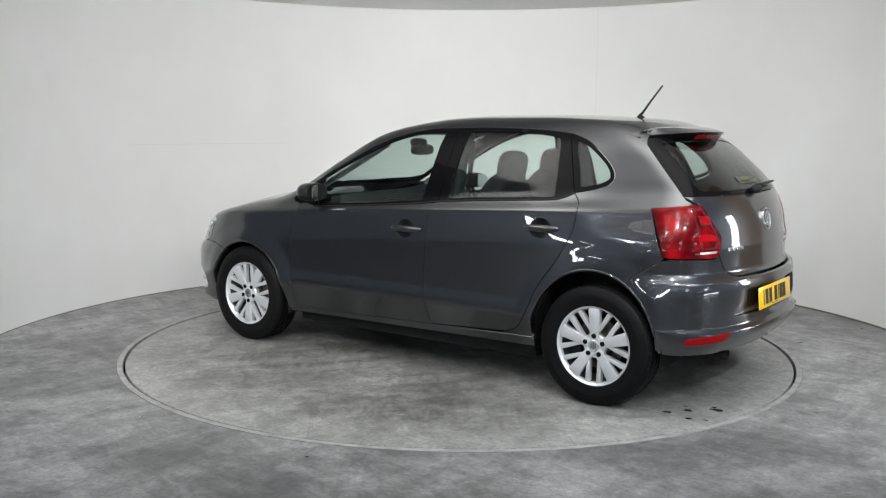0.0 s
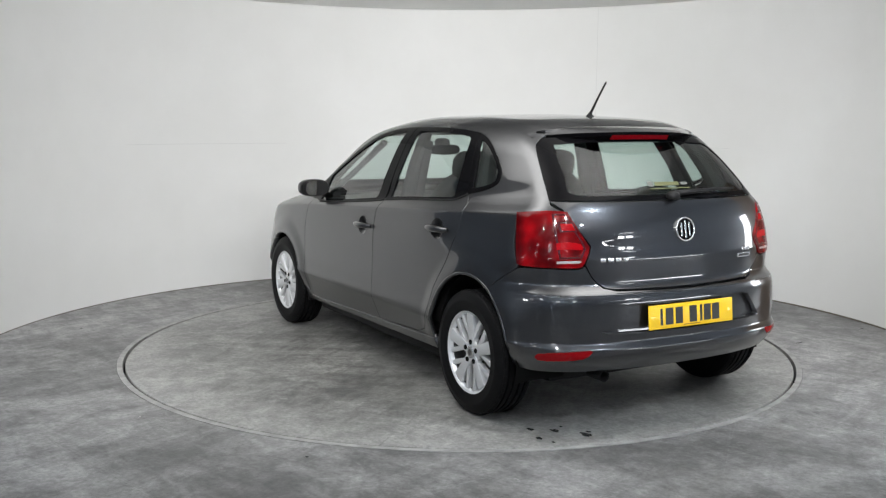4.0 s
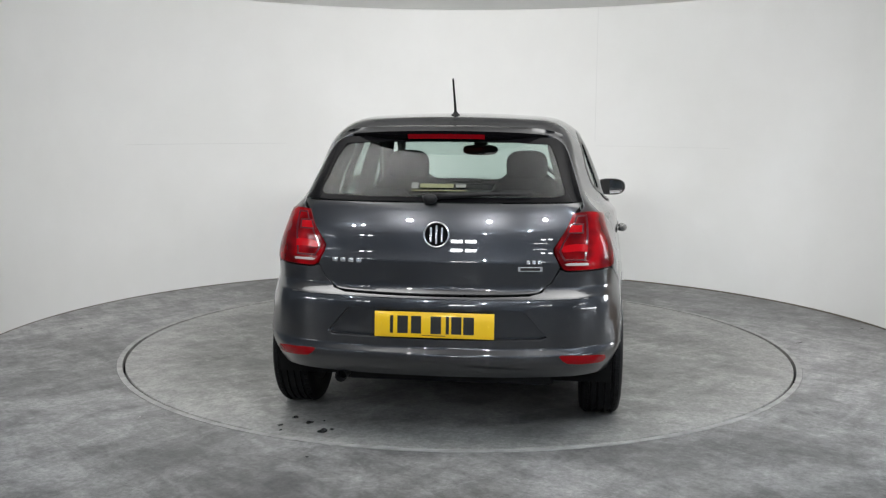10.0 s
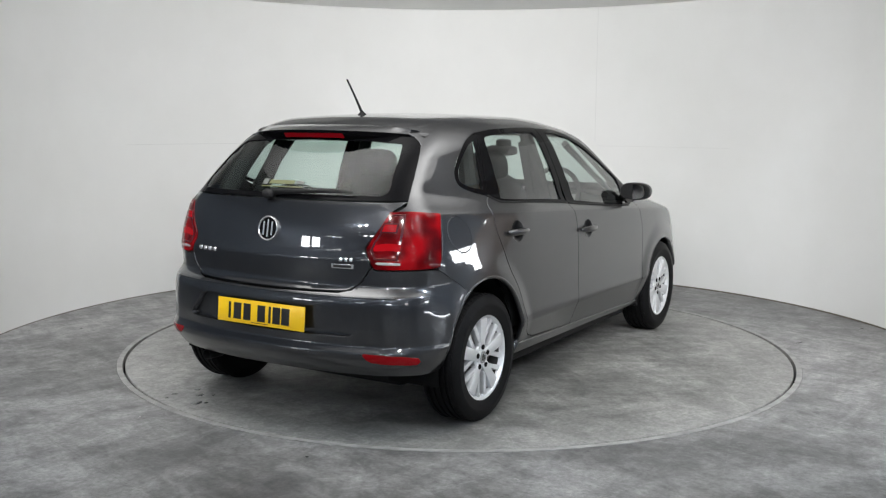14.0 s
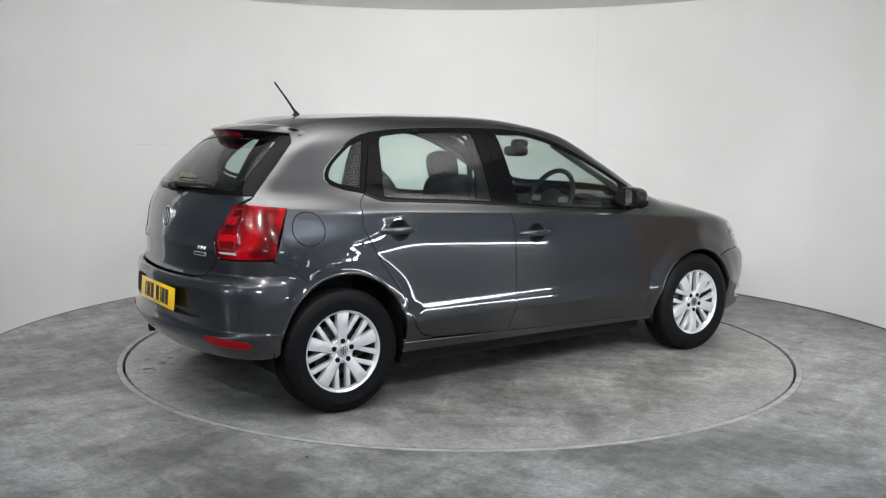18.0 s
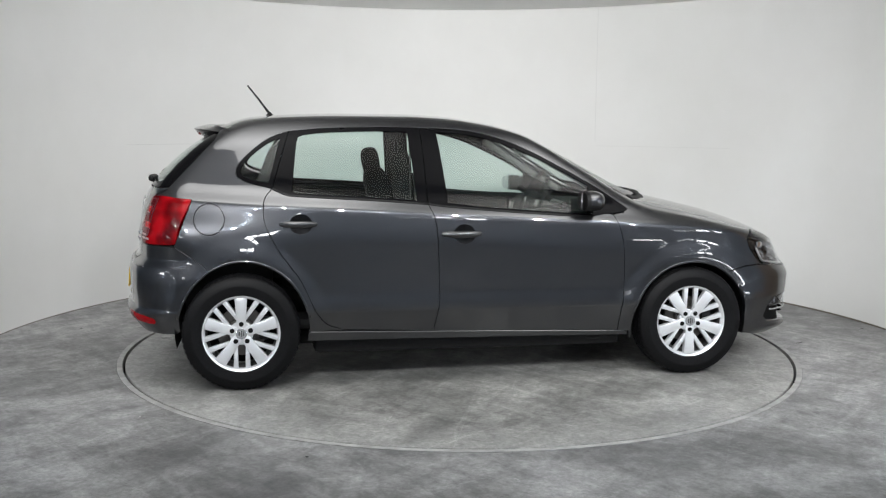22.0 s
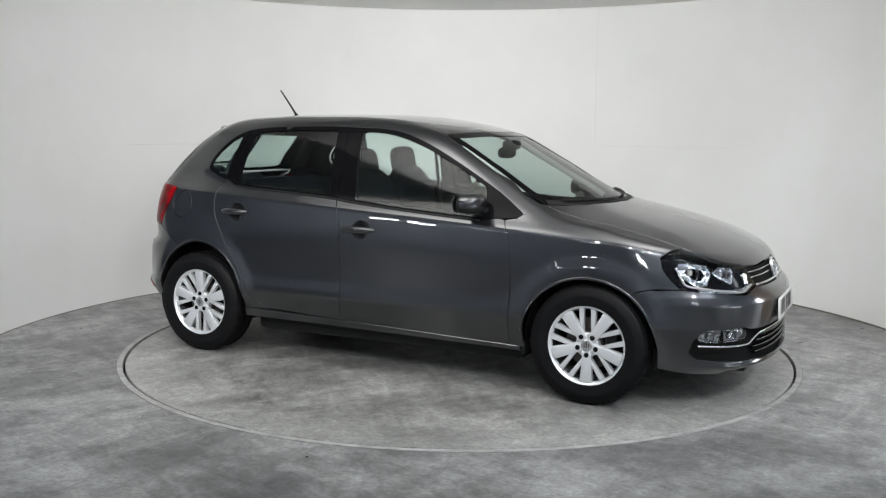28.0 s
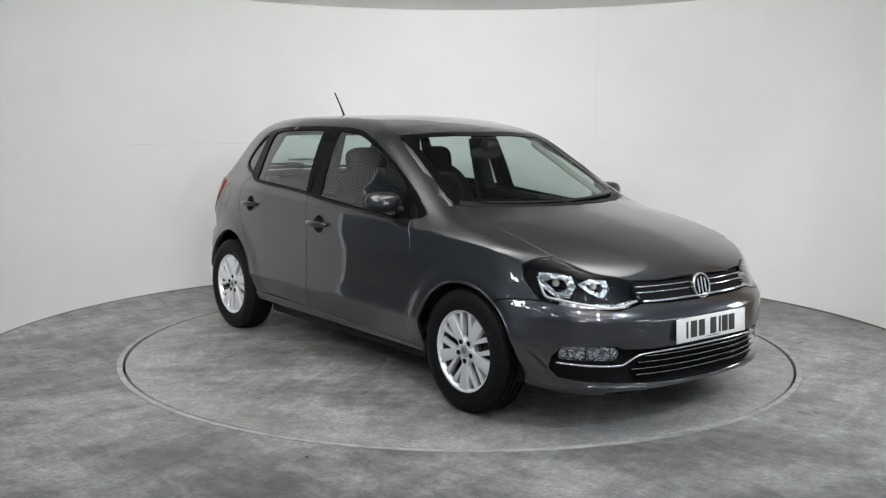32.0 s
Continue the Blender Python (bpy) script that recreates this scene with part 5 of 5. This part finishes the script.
# ---- under and inside the car ----
def build_inside():
    # wheel housings
    for cx, cz, r in ((1.136, 0.300, 0.345), (-1.322, 0.310, 0.352)):
        for s in (-1, 1):
            bm = bmesh.new()
            last = None
            for i in range(25):
                a = radians(-14 + 208 * i / 24)
                x, z = cx + r * math.cos(a), cz + r * 1.04 * math.sin(a)
                now = [bm.verts.new((x, s * y, z)) for y in (0.775, 0.50)] + [bm.verts.new((cx, s * 0.50, cz))]
                if last:
                    bm.faces.new((last[0], last[1], now[1], now[0]))
                    bm.faces.new((last[1], last[2], now[2], now[1]))
                last = now
            bmesh.ops.remove_doubles(bm, verts=bm.verts, dist=1e-5)
            part("wheel_housing", bm, GAP, car)
    # wide low slab, sized to keep light off the floor under the car
    part("underbody", box((1.72, 1.44, 0.09), (-0.10, 0, 0.205), 0.03), PLASTIC, car, "dark underbody")
    part("underbody_rail", box((3.05, 1.04, 0.10), (-0.05, 0, 0.215), 0.03), PLASTIC, car)
    part("engine_tray", box((0.5, 0.96, 0.05), (1.60, 0, 0.20), 0.02), PLASTIC, car)
    part("rear_tray", box((0.22, 0.90, 0.08), (-1.72, 0, 0.31), 0.03), PLASTIC, car)
    part("axle", tube([(-1.334, -0.70, 0.29), (-1.30, -0.3, 0.27), (-1.30, 0.3, 0.27), (-1.334, 0.70, 0.29)], 0.03, 10), BRAKE, car)
    for s in (-1, 1):
        part("mud_flap", box((0.02, 0.14, 0.07), (0.790, s * 0.72, 0.245), 0.006), PLASTIC, car)
    # cabin: floor, linings, headliner
    part("cabin_floor", box((2.5, 1.40, 0.06), (-0.5, 0, 0.32), 0.02), TRIM, car)
    part("bulkhead", box((0.10, 1.30, 0.58), (0.98, 0, 0.62), 0.02), TRIM, car)
    for flip in (True, False):
        s = -1 if flip else 1
        for x0, x1 in ((-0.36, 0.70), (-0.95, -0.37)):
            q = [(x0, 0.34), (x1, 0.34), (x1, 0.88 - 0.03 * x1)] + ([(0.20, 0.905)] if x1 > 0 else []) + ([(-1.15, 0.99), (-1.15, 0.74)] if x1 < 0 else [(x0, 0.955)])
            sheet("door_lining", side_uv(q), lay_side, TRIM, car, gap=0.08, inset=0, lift=-0.075, rim=0.0, flip=flip)
        part("door_sill_top", box((1.75, 0.07, 0.03), (-0.25, s * 0.70, 0.935), 0.012, turn=Matrix.Rotation(radians(2.4), 4, "Y")), TRIM, car)
        part("pillar_lining", tube([(-0.36, s * 0.64, 0.96), (-0.37, s * 0.595, 1.16), (-0.385, s * 0.535, 1.34)], [0.05, 0.04, 0.035], 10), TRIM, car)
        part("pillar_lining", tube([(0.76, s * 0.595, 0.955), (0.5, s * 0.548, 1.105), (0.22, s * 0.50, 1.275)], [0.018, 0.018, 0.022], 8), LINER, car)
        part("pillar_lining", tube([(-1.22, s * 0.67, 1.02), (-1.16, s * 0.61, 1.19), (-1.08, s * 0.55, 1.33)], [0.05, 0.04, 0.035], 10), TRIM, car)
        part("rear_pillar_lining", tube([(-1.58, s * 0.57, 1.02), (-1.49, s * 0.545, 1.17), (-1.40, s * 0.50, 1.29)], [0.05, 0.05, 0.04], 10), TRIM, car)
        part("boot_lining", box((0.46, 0.06, 0.60), (-1.40, s * 0.60, 0.68), 0.02), TRIM, car)
        part("seat_belt", box((0.004, 0.045, 0.52), (-0.42, s * 0.585, 1.04), 0.001, turn=Matrix.Rotation(s * radians(12), 4, "X")), TRIM, car)
    r = np.array([(0.19, 0.55), (0.22, 0.66), (0.255, 1.10), (0.26, 1.2566), (0.255, 1.413), (0.22, 1.853), (0.19, 1.963), (-1.36, 1.963), (-1.38, 1.2566), (-1.36, 0.55)])
    sheet("headliner", r, lay_side, LINER, car, inset=0, gap=0.08, lift=-0.03, rim=0.0, label="pale grey headliner")
    part("parcel_shelf", box((0.42, 1.12, 0.03), (-1.53, 0, 0.985), 0.01), TRIM, car, "dark parcel shelf")
    # dashboard
    bm = bmesh.new()
    prof = [(0.46, 0.60), (0.44, 0.78), (0.46, 0.86), (0.52, 0.905), (0.62, 0.925), (0.80, 0.925), (0.93, 0.90), (0.95, 0.60)]
    last = None
    for i in range(21):
        y = 0.66 * (2 * i / 20 - 1)
        hump = 0.045 * math.exp(-((y + 0.37) / 0.16) ** 2)
        now = [bm.verts.new((x + 0.10 * (y / 0.66) ** 2 * (-0.3), y, z + (hump if 0.84 < z and x < 0.7 else 0) - (0.05 * (abs(y) / 0.66) ** 3 if x > 0.7 else 0))) for x, z in prof]
        if last:
            for j in range(len(prof) - 1):
                bm.faces.new((last[j], last[j + 1], now[j + 1], now[j]))
        last = now
    ends = [[v for v in bm.verts if abs(v.co.y - y) < 1e-4] for y in (-0.66, 0.66)]
    for e in ends:
        bm.faces.new(e)
    dash = part("dashboard", bm, TRIM, car, "black soft-touch dashboard")
    part("centre_console", box((0.22, 0.20, 0.34), (0.47, 0, 0.66), 0.03), PLASTIC, dash)
    for y in (-0.09, 0.09):
        part("air_vent", box((0.02, 0.12, 0.055), (0.445, y, 0.835), 0.008), STEEL, dash)
    for y in (-0.59, 0.59):
        part("air_vent", box((0.02, 0.09, 0.06), (0.435, y, 0.835), 0.01), STEEL, dash)
    part("dials", box((0.03, 0.26, 0.09), (0.485, -0.37, 0.905), 0.012), GLOSS, dash)
    # steering wheel
    steer = new("steering_wheel")
    steer.parent = car
    steer["label"] = "black three-spoke steering wheel"
    steer.matrix_local = Matrix.Translation((0.325, -0.37, 0.945)) @ Matrix.Rotation(radians(-66), 4, "Y")
    ring = [(0.183 * math.cos(2 * math.pi * i / 40), 0.183 * math.sin(2 * math.pi * i / 40), 0) for i in range(41)]
    part("wheel_rim", tube(ring, 0.0155, 10, caps=False), PLASTIC, steer)
    part("airbag_pad", shell_blob(0.062, 0.075, 0.03, 2.8), TRIM, steer)
    for a in (90, -90, 180):
        p = Matrix.Rotation(radians(a), 4, "Z")
        part("spoke", box((0.12, 0.035, 0.014), (0, 0, 0), 0.005, turn=p @ Matrix.Translation((0.12, 0, -0.004))), STEEL, steer)
    part("column", tube([(0, 0, -0.02), (0, 0, -0.25)], 0.04, 12), PLASTIC, steer)
    # seats
    def seat(name, x, y, w):
        st = new(name)
        st.parent = car
        st["label"] = "black cloth seat with a headrest"
        st.matrix_local = pose(x, y, 0)
        c = shell_blob(0.26, w / 2, 0.095, 3.2)
        part("cushion", c, CLOTH, st, m=Matrix.Translation((0.05, 0, 0.56)) @ Matrix.Rotation(radians(-6), 4, "Y"))
        b = shell_blob(0.085, w / 2, 0.315, 3.4)
        for v in b.verts:
            if v.co.z > 0:
                v.co.y *= 1 - 0.28 * (v.co.z / 0.31) ** 2
        part("backrest", b, CLOTH, st, m=Matrix.Translation((-0.245, 0, 0.815)) @ Matrix.Rotation(radians(-17), 4, "Y"))
        h = shell_blob(0.055, 0.118, 0.088, 3.0)
        part("headrest", h, CLOTH, st, m=Matrix.Translation((-0.345, 0, 1.152)) @ Matrix.Rotation(radians(-10), 4, "Y"))
        for k in (-0.055, 0.055):
            part("headrest_post", tube([(-0.32, k, 1.04), (-0.338, k, 1.12)], 0.006, 8), CHROME, st)

    seat("front_seat", -0.10, -0.335, 0.50)
    seat("front_seat", -0.21, 0.335, 0.50)
    st = new("rear_seat")
    st.parent = car
    st["label"] = "black cloth rear bench with low headrests"
    st.matrix_local = pose(-1.03, 0, 0)
    part("cushion", shell_blob(0.25, 0.62, 0.10, 4.0), CLOTH, st, m=Matrix.Translation((0.12, 0, 0.56)))
    part("backrest", shell_blob(0.085, 0.60, 0.27, 4.5), CLOTH, st, m=Matrix.Translation((-0.17, 0, 0.77)) @ Matrix.Rotation(radians(-20), 4, "Y"))
    for y in (-0.33, 0.33):
        part("headrest", shell_blob(0.045, 0.115, 0.035, 3.0), CLOTH, st, m=Matrix.Translation((-0.285, y, 1.035)))
    # inner mirror
    im = part("inner_mirror", shell_blob(0.022, 0.115, 0.034, 3.0), PLASTIC, car, "black inner mirror", m=Matrix.Translation((0.345, 0, 1.222)))
    part("mirror_stem", tube([(0.02, 0, 0.02), (0.05, 0, 0.055)], 0.014, 10), PLASTIC, im)
    part("sensor_housing", shell_blob(0.055, 0.045, 0.03, 2.6), PLASTIC, car, m=Matrix.Translation((0.375, 0, 1.268)))


build_inside()


# ---- marks on the turntable, the floor and the wall ----
def blot(x, y, r, seed):
    rng = random.Random(seed)
    n = 14
    bm = bmesh.new()
    k = [r * (0.7 + 0.5 * rng.random()) for _ in range(n)]
    rim = [bm.verts.new((x + k[i] * math.cos(2 * math.pi * i / n), y + 0.7 * k[i] * math.sin(2 * math.pi * i / n), 0.0008)) for i in range(n)]
    top = bm.verts.new((x, y, 0.003))
    for i in range(n):
        bm.faces.new((rim[i], rim[(i + 1) % n], top))
    return bm


WET = material("wet_spot", (0.045, 0.045, 0.045), 0.12)
CHALK = material("pale_scuff", (0.42, 0.42, 0.41), 0.8)
GREY_LINE = material("joint_grey", (0.62, 0.62, 0.61), 0.7)
DIRT = grained("wall_foot_dirt", (0.16, 0.14, 0.12), 0.9, 30.0)


def build_marks():
    for i, (x, y, r) in enumerate(((-1.665, 0.598, 0.022), (-1.735, 0.51, 0.026), (-1.848, 0.419, 0.034), (-1.79, 0.637, 0.020), (-1.862, 0.612, 0.012), (-1.82, 0.383, 0.014), (-1.70, 0.45, 0.010))):
        part("water_spot", blot(x, y, r, i), WET, turntable, "dark wet spot")
    floor = bpy.data.objects["floor"]
    rng = random.Random(5)
    for i in range(46):
        a, d = rng.uniform(0, 2 * math.pi), rng.uniform(2.15, 3.6)
        x, y = d * math.cos(a), d * math.sin(a)
        if y > 0 and d > 2.9:
            continue
        m = Matrix.Translation((x, y, 0.001)) @ spin(rng.uniform(0, 3.14))
        part("scuff", box((rng.uniform(0.01, 0.07), rng.uniform(0.003, 0.008), 0.0012), turn=m), CHALK if rng.random() < 0.6 else GAP, floor)
    wall = bpy.data.objects["wall_round"]
    for a0, a1, z, h in ((121, 150, 1.212, 0.0022), (42, 66, 1.205, 0.0016), (106, 111, 0.9, 0.001)):
        ob = ring_mesh("wall_joint", WALL_R - 0.0008, WALL_R + 0.002, z, z + h, GREY_LINE, a0, a1, 20)
        ob.parent = wall
    for a, z0, z1 in ((66.0, 1.25, 2.42),):
        ob = ring_mesh("wall_joint", WALL_R - 0.0008, WALL_R + 0.002, z0, z1, GREY_LINE, a - 0.02, a + 0.02, 1)
        ob.parent = wall
    for a0, a1, h in ((-1, 60, 0.011), (60, 178.5, 0.0045)):
        setting(ring_mesh("trim", WALL_R - 0.004, WALL_R + 0.001, 0, h, DIRT, a0, a1, 60), "dirty gap along the foot of the wall", "trim")


build_marks()


# ---- lights of the hall, seen mirrored in the car ----
LED = glow("led_panel", (0.95, 0.98, 1.0), 20)
SPOT = glow("spot_face", (1.0, 0.98, 0.95), 60)
DAY = glow("daylight", (0.93, 0.97, 1.0), 14)


def build_hall_lights():
    def twin(x, y, z, w, h, gap):
        """A pair of square lamp panels on a bracket, facing the booth."""
        t = new("twin_floodlight")
        tagged(t, "pair of square white floodlights on a bracket in the dim hall", "floodlight", "floodlights behind the camera")
        t.matrix_world = look((x, y, z), (0, 0, 1.0)) @ Matrix.Rotation(math.pi, 4, "Y")
        for k in (-1, 1):
            body = part("lamp_body", box((w + 0.04, h + 0.04, 0.05), (k * gap / 2, 0, -0.03), 0.01), PLASTIC, t)
            part("lamp_face", box((w, h, 0.004), (k * gap / 2, 0, -0.002), 0.001), LED, body)
            part("lamp_bar", box((0.016, h, 0.006), (k * gap / 2 - w * 0.17, 0, 0.002), 0.001), PLASTIC, body)
            part("lamp_bar", box((w, 0.012, 0.006), (k * gap / 2, h * 0.14, 0.003), 0.001), PLASTIC, body)
        part("bracket", box((gap, 0.03, 0.03), (0, 0, -0.07), 0.005), STEEL, t)
        part("hanger", tube([(0, 0, -0.07), (0, 4.2 - z, -0.07)], 0.012, 8), STEEL, t)

    for x, y, z, w, h, g in ((-5.2, -9.0, 3.0, 0.30, 0.24, 0.50), (-0.80, -9.0, 2.2, 0.42, 0.36, 0.52), (3.3, -9.0, 2.5, 0.30, 0.24, 0.48), (-7.4, -5.9, 1.8, 0.42, 0.40, 0.55), (7.4, -6.5, 2.2, 0.40, 0.36, 0.55)):
        twin(x, y, z, w, h, g)
    # unseen housings; the last one goes with the added floor light
    for x, y, _ in HALL_SPOTS:
        s = part("ceiling_spot", disc_cap(lathe([(0.06, 0.0), (0.075, -0.02), (0.075, -0.07), (0.06, -0.08)], 20), 0.06, -0.02, 20), PLASTIC, None, m=Matrix.Translation((x, y, 4.2)))
        tagged(s, "unseen small round spotlight under the dim hall ceiling", "spotlight", "hall spotlights")
        part("spot_face", disc_cap(bmesh.new(), 0.055, -0.075, 20), SPOT, s)


def build_track():
    rail = part("track_rail", box((7.4, 0.05, 0.04), (0, -3.75, TRACK_Z + 0.21), 0.008), PLASTIC)
    tagged(rail, "black lighting rail hung before the booth", "light rail")
    for x in (-3.3, 0.0, 3.3):
        part("rail_hanger", tube([(x, -3.75, TRACK_Z + 0.22), (x, -3.75, 4.2)], 0.008, 8), STEEL, rail)
    for tx, ty in TRACK:
        m = look((tx, ty, TRACK_Z), (tx * 1.1, 2.8, 1.02)) @ Matrix.Translation((0, 0, 0.07))
        can = part("track_spotlight", disc_cap(lathe([(0.062, -0.03), (0.066, 0.0), (0.06, 0.12), (0.03, 0.14)], 24), 0.03, 0.14, 24), PLASTIC, m=m)
        tagged(can, "small black track spotlight, switched on", "spotlight", "track spotlights")
        part("stem", tube([m.inverted() @ Vector((tx, ty, TRACK_Z + 0.04)), m.inverted() @ Vector((tx, ty * 0.4 - 3.75 * 0.6, 3.15)), m.inverted() @ Vector((tx, -3.75, TRACK_Z + 0.22))], 0.012, 8), STEEL, can)


def build_tubes():
    """Long tube lights along the hall's side walls, mirrored as streaks in the doors."""
    for x, y, z, l in ((7.85, -8.6, 2.1, 1.5), (7.85, -6.6, 3.0, 1.5), (7.85, -10.6, 1.5, 1.2), (4.2, -12.85, 2.6, 1.4), (-7.85, -8.0, 2.6, 1.5)):
        flat = abs(x) > 7
        s = (0.06, l, 0.10) if flat else (l, 0.06, 0.10)
        t = part("tube_light", box(s, (0, 0, 0), 0.012), PLASTIC, m=Matrix.Translation((x, y, z)))
        tagged(t, "long white tube light on the hall wall", "tube light", "hall tube lights")
        step_in = (-math.copysign(0.04, x), 0, 0) if flat else (0, 0.04, 0)
        part("tube", box((0.03, l - 0.06, 0.04) if flat else (l - 0.06, 0.03, 0.04), step_in, 0.01), LED, t)


def build_daylight():
    """A tall window in the hall's side wall and the lit gap under a roller door, both seen mirrored in the car."""
    w = part("window_1", box((0.03, 1.5, 1.75), (7.885, 0.85, 1.75), 0.004), DAY)
    setting(w, "bright daylight window in the hall's side wall", "window")
    for y in (0.07, 0.85, 1.63):
        part("window_frame", box((0.06, 0.07, 1.95), (7.87, y, 1.75), 0.006), PLASTIC, w)
    for z in (0.84, 2.0, 2.66):
        part("window_frame", box((0.065, 1.63, 0.07), (7.87, 0.85, z), 0.006), PLASTIC, w)
    d = part("door_1", box((0.08, 5.4, 2.6), (7.88, -5.35, 1.72), 0.006), HALL)
    setting(d, "grey roller door, raised a little above daylight", "door")
    for k in range(11):
        part("slat", box((0.03, 5.4, 0.20), (7.83, -5.35, 0.54 + 0.215 * k), 0.008), HALL, d)
    part("daylight_gap", box((0.02, 5.2, 0.16), (7.885, -5.35, 0.17), 0.003), DAY, d)


build_hall_lights()
build_daylight()
build_tubes()
build_track()


# ---- what moves ----
def motions():
    rows_disc, rows_car = [], []
    for i in range(17):
        t = 2.0 * i
        turn = pose(0, 0, 0, 0, 0, TURN_START + TURN_RATE * t)
        rows_disc.append((t, turn))
        rows_car.append((t, turn @ pose(CAR_X, CAR_Y, 0)))
    walk(turntable, rows_disc)
    walk(car, rows_car)


motions()
